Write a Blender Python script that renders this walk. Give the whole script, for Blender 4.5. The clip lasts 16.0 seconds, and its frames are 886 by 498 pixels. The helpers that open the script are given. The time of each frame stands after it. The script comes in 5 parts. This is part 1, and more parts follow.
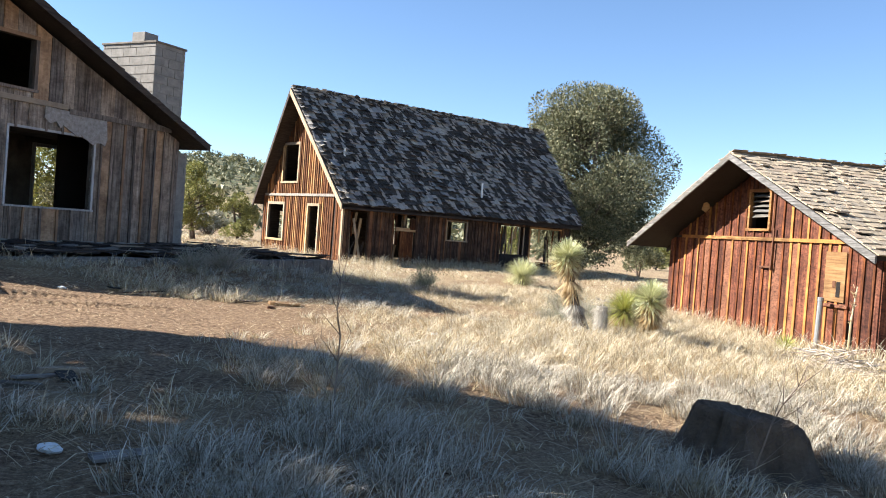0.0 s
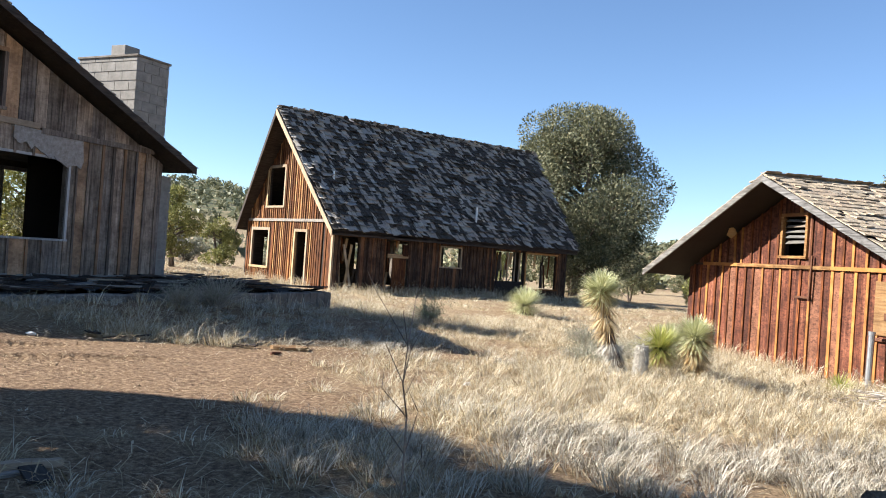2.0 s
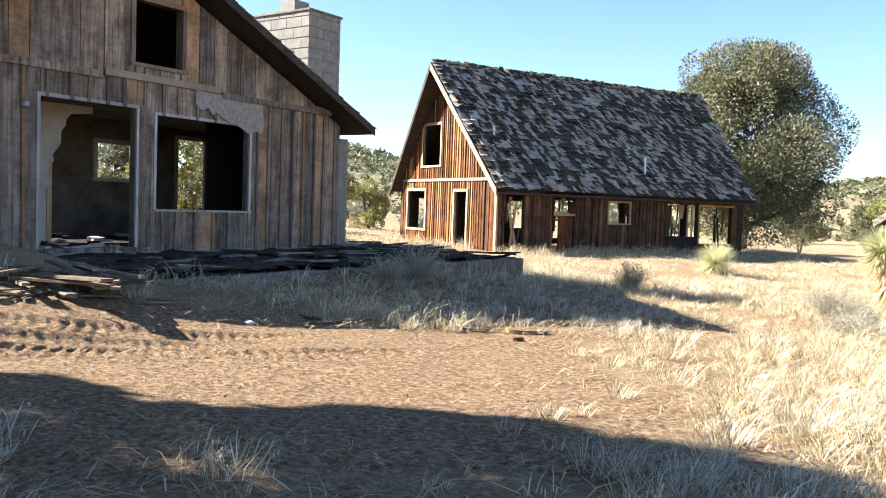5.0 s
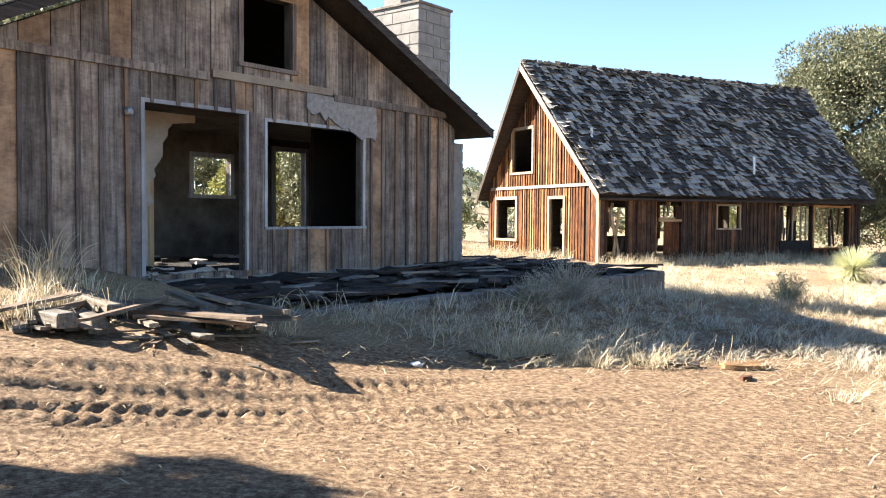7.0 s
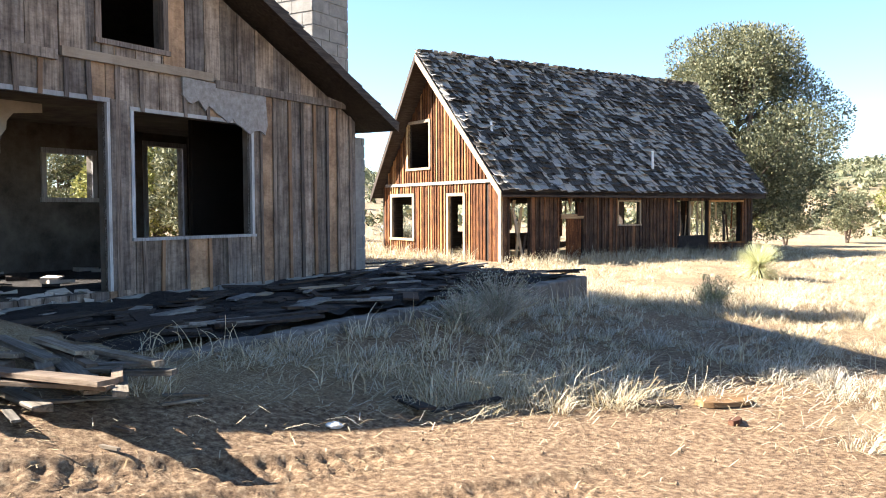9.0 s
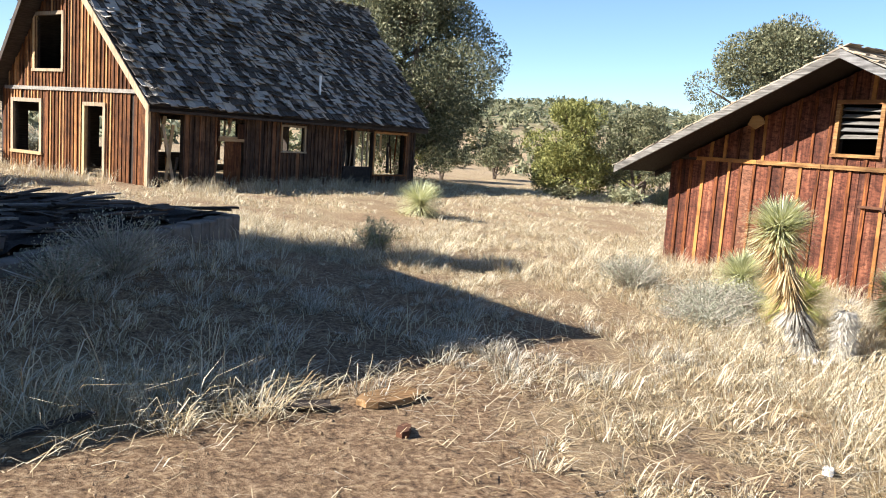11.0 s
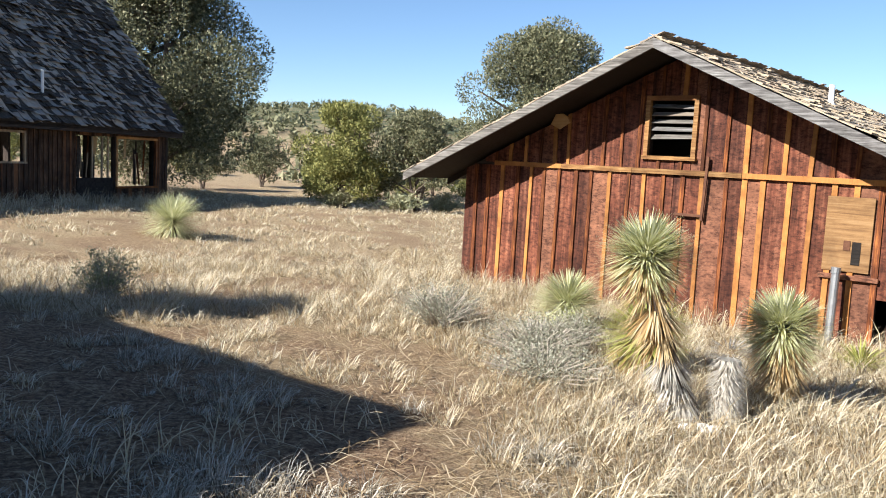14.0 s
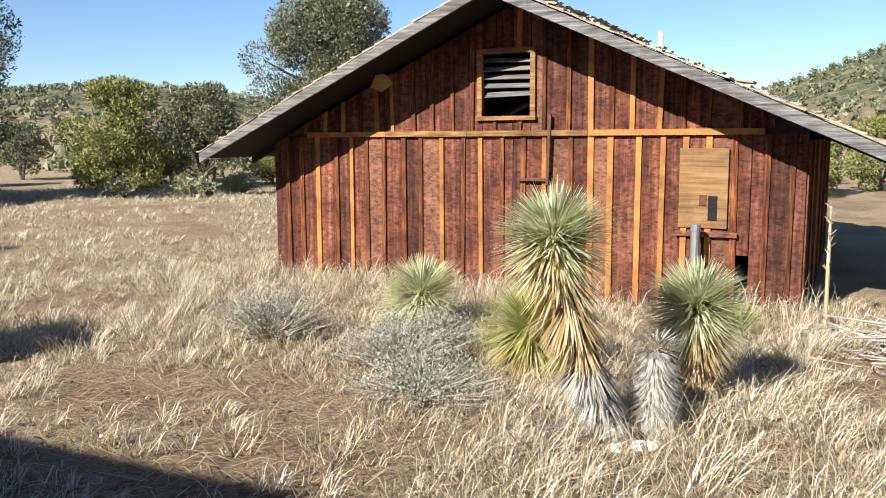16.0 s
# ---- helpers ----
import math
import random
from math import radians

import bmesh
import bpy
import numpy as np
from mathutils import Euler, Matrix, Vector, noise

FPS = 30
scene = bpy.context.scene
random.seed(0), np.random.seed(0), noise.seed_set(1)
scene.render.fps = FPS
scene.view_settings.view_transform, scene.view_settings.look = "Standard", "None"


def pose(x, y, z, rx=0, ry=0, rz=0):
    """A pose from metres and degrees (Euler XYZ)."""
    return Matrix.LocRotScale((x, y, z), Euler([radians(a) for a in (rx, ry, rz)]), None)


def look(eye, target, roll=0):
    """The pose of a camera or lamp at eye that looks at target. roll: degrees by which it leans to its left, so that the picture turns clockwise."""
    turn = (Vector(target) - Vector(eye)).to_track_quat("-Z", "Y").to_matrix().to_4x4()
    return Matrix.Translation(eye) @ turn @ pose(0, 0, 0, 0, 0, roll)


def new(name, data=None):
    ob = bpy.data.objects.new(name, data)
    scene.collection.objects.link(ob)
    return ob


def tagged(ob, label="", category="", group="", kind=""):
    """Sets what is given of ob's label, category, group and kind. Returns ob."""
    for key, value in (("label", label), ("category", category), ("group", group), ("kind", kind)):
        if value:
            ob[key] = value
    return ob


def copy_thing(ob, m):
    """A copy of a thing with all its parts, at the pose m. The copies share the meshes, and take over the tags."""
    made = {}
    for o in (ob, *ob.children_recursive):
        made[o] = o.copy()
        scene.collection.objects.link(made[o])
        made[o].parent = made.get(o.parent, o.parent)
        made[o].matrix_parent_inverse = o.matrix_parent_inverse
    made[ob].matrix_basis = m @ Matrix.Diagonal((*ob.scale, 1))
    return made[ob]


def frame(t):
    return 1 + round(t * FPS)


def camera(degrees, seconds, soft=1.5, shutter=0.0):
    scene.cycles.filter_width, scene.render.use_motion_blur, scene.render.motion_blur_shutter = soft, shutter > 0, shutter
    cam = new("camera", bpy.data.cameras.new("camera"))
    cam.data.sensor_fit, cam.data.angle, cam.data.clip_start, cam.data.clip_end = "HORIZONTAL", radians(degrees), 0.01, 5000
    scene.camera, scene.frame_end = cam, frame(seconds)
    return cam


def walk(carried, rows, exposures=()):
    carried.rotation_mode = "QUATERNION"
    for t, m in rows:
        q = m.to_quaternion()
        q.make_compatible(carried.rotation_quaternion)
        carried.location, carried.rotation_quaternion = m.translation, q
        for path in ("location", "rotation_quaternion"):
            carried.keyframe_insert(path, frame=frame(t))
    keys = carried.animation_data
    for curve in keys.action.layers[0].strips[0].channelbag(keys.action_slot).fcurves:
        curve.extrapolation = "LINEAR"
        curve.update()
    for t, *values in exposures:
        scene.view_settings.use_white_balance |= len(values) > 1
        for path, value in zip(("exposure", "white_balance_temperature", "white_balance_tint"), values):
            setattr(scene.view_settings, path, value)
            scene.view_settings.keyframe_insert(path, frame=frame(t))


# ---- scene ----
cam = camera(56.0, 16.0, soft=1.0)
PATH = [
    (0, (0.377, 0.089, 1.239), (0.636, 2.072, 1.203), 4.3),
    (0.5, (0.196, 0.542, 1.245), (0.586, 2.503, 1.208), 4.5),
    (1, (0.147, 0.905, 1.247), (0.524, 2.869, 1.23), 5.3),
    (1.5, (0.072, 1.273, 1.268), (0.374, 3.25, 1.286), 4.2),
    (2, (-0.09, 1.631, 1.32), (0.221, 3.606, 1.343), 4.0),
    (2.5, (-0.203, 1.861, 1.318), (-0.158, 3.86, 1.34), 4.0),
    (3, (-0.41, 2.08, 1.364), (-0.604, 4.07, 1.375), 4.1),
    (3.5, (-0.724, 2.328, 1.383), (-0.848, 4.323, 1.296), 4.2),
    (3.7, (-0.799, 2.415, 1.389), (-0.878, 4.411, 1.284), 4.3),
    (5.8, (-1.774, 4.057, 1.313), (-1.74, 6.055, 1.22), 1.6),
    (6, (-1.911, 4.212, 1.3), (-1.901, 6.21, 1.212), 1.2),
    (6.5, (-2.249, 4.621, 1.346), (-2.249, 6.619, 1.255), 1.4),
    (7, (-2.524, 4.973, 1.351), (-2.645, 6.968, 1.272), 0.4),
    (7.5, (-2.771, 5.296, 1.343), (-2.912, 7.289, 1.275), 0.1),
    (8, (-2.903, 5.716, 1.324), (-2.907, 7.714, 1.238), 0.7),
    (8.2, (-2.907, 5.891, 1.335), (-2.877, 7.889, 1.25), 0.7),
    (10.3, (-2.524, 7.434, 1.683), (-1.885, 9.32, 1.497), 1.7),
    (10.5, (-2.462, 7.614, 1.654), (-1.704, 9.451, 1.426), 3.1),
    (11, (-2.328, 7.965, 1.619), (-1.417, 9.727, 1.364), 3.9),
    (11.5, (-2.145, 8.37, 1.658), (-1.105, 10.057, 1.385), 2.7),
    (12, (-1.912, 8.707, 1.657), (-0.755, 10.311, 1.361), 1.9),
    (12.5, (-1.671, 9.077, 1.666), (-0.457, 10.642, 1.39), 1.5),
    (13, (-1.486, 9.493, 1.664), (-0.198, 11.001, 1.404), 2.5),
    (13.5, (-1.256, 9.829, 1.632), (0.053, 11.323, 1.4), 3.5),
    (14, (-1.049, 10.161, 1.63), (0.307, 11.615, 1.418), 3.1),
    (14.5, (-0.763, 10.499, 1.621), (0.708, 11.838, 1.41), 2.2),
    (15, (-0.522, 10.859, 1.642), (1.02, 12.112, 1.414), 0.6),
    (15.5, (-0.291, 11.244, 1.604), (1.333, 12.381, 1.337), -0.6),
    (16, (-0.15, 11.556, 1.608), (1.515, 12.631, 1.339), -0.4),
]
EXPOSURES = [(0.0, 1.76, 6300, 10), (0.8, 1.76, 6300, 10), (2.0, 1.60, 6250, 10), (3.0, 2.00, 6400, 10), (3.7, 2.15, 6500, 10), (5.8, 2.30, 6550, 10), (7.0, 2.48, 6550, 10), (7.5, 2.66, 6550, 10), (8.2, 2.62, 6550, 10),
             (10.3, 2.05, 6350, 10), (10.7, 1.72, 6300, 10), (12.5, 1.48, 6200, 10), (14.5, 1.24, 6150, 10), (16.0, 1.18, 6150, 10)]
walk(cam, [(t, look(eye, target, roll)) for t, eye, target, roll in PATH], EXPOSURES)

# ---- world and sun ----
SUN = Vector((-0.99, 0.155, 0.640)).normalized()
world = bpy.data.worlds.new("sky")
scene.world = world
world.use_nodes = True
sky = world.node_tree.nodes.new("ShaderNodeTexSky")
sky.sky_type, sky.sun_disc = "NISHITA", False
sky.sun_elevation, sky.sun_rotation = math.asin(SUN.z), math.atan2(SUN.x, SUN.y)
sky.altitude, sky.air_density, sky.dust_density, sky.ozone_density = 1600, 1.0, 0.0, 3.5
world.node_tree.nodes["Background"].inputs[1].default_value = 0.064
world.node_tree.links.new(sky.outputs[0], world.node_tree.nodes["Background"].inputs[0])
sun_data = bpy.data.lights.new("sun", "SUN")
sun_data.energy, sun_data.angle, sun_data.color = 5.0, radians(0.53), (1.0, 0.95, 0.87)
sun = new("sun", sun_data)
sun.matrix_world = look((0, 0, 30), tuple(Vector((0, 0, 30)) - SUN))


# ---- materials ----
def material(name, rough=0.85):
    m = bpy.data.materials.new(name)
    m.use_nodes = True
    t = m.node_tree
    b = t.nodes["Principled BSDF"]
    b.inputs["Roughness"].default_value = rough
    b.inputs["Specular IOR Level"].default_value = 0.25
    return m, t, b


def ramp(t, fac, stops):
    r = t.nodes.new("ShaderNodeValToRGB")
    while len(r.color_ramp.elements) < len(stops):
        r.color_ramp.elements.new(0.5)
    for e, (p, c) in zip(r.color_ramp.elements, stops):
        e.position, e.color = p, (*c, 1)
    t.links.new(fac, r.inputs[0])
    return r.outputs[0]


def noise_tex(t, vector, scale, detail=4.0, rough=0.6):
    n = t.nodes.new("ShaderNodeTexNoise")
    n.inputs["Scale"].default_value, n.inputs["Detail"].default_value, n.inputs["Roughness"].default_value = scale, detail, rough
    t.links.new(vector, n.inputs["Vector"])
    return n.outputs[0]


def mix(t, fac, a, b, blend="MIX"):
    n = t.nodes.new("ShaderNodeMix")
    n.data_type, n.blend_type = "RGBA", blend
    for value, socket in ((fac, n.inputs[0]), (a, n.inputs[6]), (b, n.inputs[7])):
        if hasattr(value, "links"):
            t.links.new(value, socket)
        elif isinstance(value, tuple):
            socket.default_value = (*value, 1)
        else:
            socket.default_value = value
    return n.outputs[2]


def bump(t, b, height, strength, distance):
    n = t.nodes.new("ShaderNodeBump")
    n.inputs["Strength"].default_value, n.inputs["Distance"].default_value = strength, distance
    t.links.new(height, n.inputs["Height"])
    t.links.new(n.outputs[0], b.inputs["Normal"])


def piece_random(t, joined=False):
    return t.nodes.new("ShaderNodeNewGeometry").outputs["Random Per Island"] if joined else t.nodes.new("ShaderNodeObjectInfo").outputs["Random"]


def shifted(t, rnd, scale):
    """Object coordinates, moved apart from piece to piece and stretched."""
    co = t.nodes.new("ShaderNodeTexCoord").outputs["Object"]
    add = t.nodes.new("ShaderNodeVectorMath")
    add.operation = "MULTIPLY_ADD"
    comb = t.nodes.new("ShaderNodeCombineXYZ")
    for i in range(3):
        t.links.new(rnd, comb.inputs[i])
    t.links.new(comb.outputs[0], add.inputs[0])
    add.inputs[1].default_value = (17.0, 31.0, 53.0)
    t.links.new(co, add.inputs[2])
    mp = t.nodes.new("ShaderNodeMapping")
    mp.inputs["Scale"].default_value = scale
    t.links.new(add.outputs[0], mp.inputs["Vector"])
    return co, mp.outputs[0]


def wood(name, dark, mid, light, odd, axis=2, joined=False, rough=0.85, odd_part=0.8, stain=0.6, gain=14.0, scar=0.0, deep=0.62):
    """Weathered timber with grain along one axis, a tone for each piece and odd pieces of another colour."""
    m, t, b = material(name, rough)
    rnd = piece_random(t, joined)
    scale = [gain * 2, gain * 2, gain * 2]
    scale[axis] = gain * 0.12
    co, vec = shifted(t, rnd, tuple(scale))
    grain = noise_tex(t, vec, 1.6, 6, 0.65)
    col = ramp(t, grain, [(0.28, dark), (0.5, mid), (0.72, light)])
    col = mix(t, ramp(t, rnd, [(odd_part - 0.02, (0, 0, 0)), (odd_part, (0.75, 0.75, 0.75))]), col, odd)
    tone = ramp(t, rnd, [(0.0, (deep, deep, deep)), (0.35, (1.0, 0.97, 0.93)), (0.6, (deep * 1.1, deep * 1.15, deep * 1.25)), (0.8, (1.1, 1.08, 1.05)), (1.0, (0.72, 0.74, 0.78))])
    col = mix(t, 1.0, col, tone, "MULTIPLY")
    blot = ramp(t, noise_tex(t, co, 2.3, 5, 0.7), [(0.35, (0.45, 0.42, 0.42)), (0.6, (1.0, 1.0, 1.0))])
    col = mix(t, stain, col, blot, "MULTIPLY")
    if scar:
        mp = t.nodes.new("ShaderNodeMapping")
        mp.inputs["Scale"].default_value = (9, 9, 19)
        t.links.new(co, mp.inputs["Vector"])
        col = mix(t, scar, col, ramp(t, noise_tex(t, mp.outputs[0], 1.5, 6, 0.75), [(0.38, (0.40, 0.36, 0.36)), (0.5, (0.95, 0.95, 0.95)), (0.66, (1.35, 1.32, 1.28))]), "MULTIPLY")
    t.links.new(col, b.inputs["Base Color"])
    bump(t, b, grain, 0.6, 0.012)
    return m


def plain(name, a, b2, scale=6.0, rough=0.9, relief=0.3, distance=0.01, metal=0.0):
    m, t, b = material(name, rough)
    co = t.nodes.new("ShaderNodeTexCoord").outputs["Object"]
    n = noise_tex(t, co, scale, 8, 0.7)
    t.links.new(ramp(t, n, [(0.3, a), (0.7, b2)]), b.inputs["Base Color"])
    b.inputs["Metallic"].default_value = metal
    bump(t, b, noise_tex(t, co, scale * 6, 5, 0.7), relief, distance)
    return m


def leafy(name, stops, rough=0.6, clear=0.25):
    """Blades and leaves: each one its own tone, a little light coming through."""
    m, t, b = material(name, rough)
    col = ramp(t, piece_random(t, True), stops)
    t.links.new(col, b.inputs["Base Color"])
    if clear:
        tr = t.nodes.new("ShaderNodeBsdfTranslucent")
        t.links.new(col, tr.inputs[0])
        mx = t.nodes.new("ShaderNodeMixShader")
        mx.inputs[0].default_value = clear
        t.links.new(b.outputs[0], mx.inputs[1])
        t.links.new(tr.outputs[0], mx.inputs[2])
        t.links.new(mx.outputs[0], t.nodes["Material Output"].inputs[0])
    return m


M_GREY = wood("grey weathered boards", (0.10, 0.074, 0.054), (0.40, 0.305, 0.23), (0.60, 0.49, 0.39), (0.50, 0.29, 0.15), odd_part=0.78, stain=1.0, gain=7.0, deep=0.44, scar=0.35)
M_GREYB = wood("grey weathered battens", (0.07, 0.05, 0.04), (0.24, 0.18, 0.14), (0.40, 0.31, 0.25), (0.36, 0.19, 0.09), odd_part=0.85, deep=0.45)
M_BROWN = wood("sunburnt brown boards", (0.026, 0.009, 0.004), (0.165, 0.056, 0.017), (0.40, 0.165, 0.055), (0.46, 0.22, 0.08), odd_part=0.8, stain=1.0, deep=0.38, scar=0.5)
# Long-wall copy of the brown boards: greyer weathering, plus shade in the colour.
M_SHADY = wood("weathered brown boards toned for shade", (0.03, 0.018, 0.012), (0.12, 0.068, 0.042), (0.25, 0.15, 0.095), (0.26, 0.115, 0.05), odd_part=0.85, stain=1.0, deep=0.40)
M_BROWNB = wood("sunburnt brown battens", (0.05, 0.018, 0.007), (0.24, 0.09, 0.028), (0.48, 0.22, 0.075), (0.60, 0.34, 0.14), odd_part=0.75, stain=0.9, deep=0.40)
M_RED = wood("red-stained boards", (0.042, 0.015, 0.009), (0.175, 0.058, 0.032), (0.34, 0.14, 0.078), (0.27, 0.12, 0.066), odd_part=0.85, gain=5.0, stain=1.0, scar=1.0, deep=0.45)
M_REDB = wood("red-stained battens", (0.04, 0.013, 0.007), (0.17, 0.052, 0.018), (0.44, 0.165, 0.046), (0.54, 0.24, 0.065), odd_part=0.72, stain=1.0, deep=0.42)
M_PALETRIM = wood("flaking white-painted timber", (0.30, 0.28, 0.26), (0.56, 0.54, 0.52), (0.72, 0.70, 0.68), (0.46, 0.42, 0.38), odd_part=0.8, stain=0.5)
M_TRIM = wood("bare pale timber", (0.22, 0.15, 0.09), (0.46, 0.34, 0.22), (0.62, 0.50, 0.35), (0.55, 0.36, 0.17), axis=2, odd_part=0.7, stain=0.3)
M_TRIMX = wood("bare pale timber lying", (0.22, 0.13, 0.07), (0.46, 0.30, 0.16), (0.62, 0.46, 0.28), (0.55, 0.30, 0.10), axis=0, odd_part=0.7, stain=0.4)
M_FASCIA = wood("silvered fascia", (0.12, 0.10, 0.085), (0.30, 0.27, 0.235), (0.46, 0.42, 0.37), (0.42, 0.30, 0.19), axis=0, odd_part=0.7)
# Near-black boards with shade put into the colour: eaves, dark room, hole.
M_SHADEWOOD = wood("shade-black boards", (0.006, 0.005, 0.004), (0.016, 0.013, 0.011), (0.035, 0.028, 0.024), (0.03, 0.02, 0.014), axis=0)
M_PALE = wood("sun-bleached planks", (0.09, 0.07, 0.05), (0.28, 0.23, 0.17), (0.50, 0.43, 0.33), (0.18, 0.12, 0.08), axis=0, odd_part=0.7, stain=1.0, deep=0.45)
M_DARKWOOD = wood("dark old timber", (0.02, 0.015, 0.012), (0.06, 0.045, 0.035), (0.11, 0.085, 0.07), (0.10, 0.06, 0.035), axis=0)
# Pale odd shakes: silvered wood, brightened to stand for sun-caught flecks.
M_SHAKE = wood("dark cedar shakes", (0.018, 0.016, 0.013), (0.075, 0.065, 0.056), (0.24, 0.215, 0.185), (0.55, 0.50, 0.43), axis=1, odd_part=0.57, stain=0.5, gain=20)
M_SHAKEJ = wood("dark cedar shakes joined", (0.018, 0.016, 0.013), (0.075, 0.065, 0.056), (0.24, 0.215, 0.185), (0.55, 0.50, 0.43), axis=1, odd_part=0.57, stain=0.4, gain=20, joined=True)
M_TANSHAKE = wood("bleached cedar shakes", (0.20, 0.155, 0.10), (0.46, 0.37, 0.26), (0.60, 0.50, 0.37), (0.36, 0.27, 0.19), axis=1, odd_part=0.8, stain=0.3, gain=18)
M_TANSHAKEJ = wood("bleached cedar shakes joined", (0.20, 0.155, 0.10), (0.46, 0.37, 0.26), (0.60, 0.50, 0.37), (0.36, 0.27, 0.19), axis=1, odd_part=0.8, stain=0.3, gain=18, joined=True)
M_BARGE = wood("dark silvered barge board", (0.045, 0.04, 0.035), (0.19, 0.175, 0.155), (0.38, 0.355, 0.32), (0.24, 0.19, 0.14), axis=0, odd_part=0.75)
M_SHEDTRIM = wood("worn ochre timber", (0.12, 0.05, 0.018), (0.32, 0.165, 0.06), (0.50, 0.31, 0.13), (0.30, 0.12, 0.04), axis=0, odd_part=0.7, stain=0.7)
M_PLY = wood("bare plywood", (0.14, 0.07, 0.03), (0.34, 0.19, 0.08), (0.46, 0.29, 0.14), (0.4, 0.23, 0.09), axis=0, stain=0.6, gain=7)
M_BLOCK = plain("concrete block", (0.17, 0.155, 0.135), (0.30, 0.275, 0.245), 5, 0.95, 0.5, 0.006)
M_MORTAR = plain("mortar", (0.20, 0.18, 0.16), (0.30, 0.28, 0.25), 9, 0.95)
M_CONC = plain("old concrete", (0.10, 0.082, 0.066), (0.25, 0.215, 0.18), 3, 0.95, 0.6, 0.02)
M_PLASTER = plain("torn plasterboard", (0.36, 0.30, 0.24), (0.55, 0.48, 0.40), 3, 0.95)
M_INSUL = plain("torn felt backing", (0.24, 0.20, 0.17), (0.46, 0.41, 0.37), 14, 0.95, 0.8, 0.02)
M_INSIDE = plain("dark mottled interior", (0.05, 0.04, 0.032), (0.20, 0.165, 0.13), 2.0, 0.95)
M_RUBBLE = plain("charred rubble", (0.012, 0.010, 0.009), (0.055, 0.045, 0.04), 9, 0.95, 1.0, 0.04)
M_METAL = plain("galvanised pipe", (0.30, 0.30, 0.30), (0.46, 0.46, 0.46), 12, 0.45, 0.1, 0.002, 0.8)
M_WHITE = plain("white vent pipe", (0.70, 0.70, 0.68), (0.80, 0.80, 0.78), 8, 0.5)
M_BARK = plain("juniper bark", (0.07, 0.05, 0.038), (0.17, 0.13, 0.10), 9, 0.95, 1.0, 0.03)
M_STUMP = plain("rotten stump wood", (0.07, 0.05, 0.034), (0.20, 0.145, 0.10), 4, 0.95, 1.0, 0.05)
M_RUST = plain("rusty iron", (0.06, 0.025, 0.015), (0.14, 0.06, 0.03), 10, 0.8)
M_CLOD = plain("earth clods", (0.12, 0.07, 0.04), (0.34, 0.25, 0.16), 30, 0.95)
M_GRASS = leafy("dry grass", [(0.0, (0.22, 0.15, 0.07)), (0.3, (0.46, 0.36, 0.21)), (0.65, (0.70, 0.60, 0.42)), (0.85, (0.76, 0.68, 0.52)), (1.0, (0.42, 0.37, 0.29))])
# Grass copy with the pale grey of skylit shade put into its colour.
M_SHADEGRASS = leafy("shade-greyed bunch grass", [(0.0, (0.14, 0.11, 0.07)), (0.3, (0.33, 0.28, 0.20)), (0.7, (0.56, 0.50, 0.40)), (1.0, (0.70, 0.64, 0.53))])
M_STRAW = leafy("matted straw", [(0.0, (0.26, 0.16, 0.08)), (0.4, (0.44, 0.32, 0.17)), (1.0, (0.64, 0.52, 0.34))])
M_STALK = leafy("bleached stalks", [(0.0, (0.42, 0.33, 0.20)), (1.0, (0.62, 0.54, 0.38))], clear=0)
M_SAGE = leafy("sagebrush leaves", [(0.0, (0.18, 0.17, 0.11)), (0.6, (0.33, 0.32, 0.23)), (1.0, (0.48, 0.47, 0.38))])
M_SHRUB = leafy("green shrub leaves", [(0.0, (0.24, 0.25, 0.13)), (1.0, (0.46, 0.45, 0.28))])
M_JUNIPER = leafy("juniper leaves", [(0.0, (0.075, 0.08, 0.045)), (0.5, (0.145, 0.148, 0.078)), (0.85, (0.225, 0.215, 0.12)), (1.0, (0.32, 0.295, 0.175))], clear=0.15)
M_OLIVE = leafy("oak leaves", [(0.0, (0.11, 0.12, 0.036)), (0.5, (0.225, 0.225, 0.068)), (1.0, (0.37, 0.34, 0.12))], clear=0.2)
M_YUCCA = leafy("yucca leaves", [(0.0, (0.42, 0.42, 0.20)), (0.6, (0.64, 0.64, 0.38)), (1.0, (0.84, 0.81, 0.58))], rough=0.5, clear=0.35)
M_YUCCAY = leafy("yellowing yucca leaves", [(0.0, (0.30, 0.32, 0.08)), (0.6, (0.45, 0.45, 0.12)), (1.0, (0.55, 0.50, 0.22))], rough=0.5)
M_SKIRT = leafy("dead yucca leaves", [(0.0, (0.30, 0.18, 0.07)), (0.5, (0.52, 0.37, 0.18)), (1.0, (0.62, 0.52, 0.34))])
M_SKIRTG = leafy("grey dead yucca leaves", [(0.0, (0.26, 0.23, 0.19)), (0.5, (0.46, 0.42, 0.36)), (1.0, (0.62, 0.58, 0.50))])
M_TWIG = leafy("bare twigs", [(0.0, (0.10, 0.07, 0.05)), (1.0, (0.22, 0.16, 0.12))], clear=0)
M_GREYTWIG = leafy("bleached brushwood", [(0.0, (0.28, 0.23, 0.18)), (1.0, (0.50, 0.44, 0.37))], clear=0)


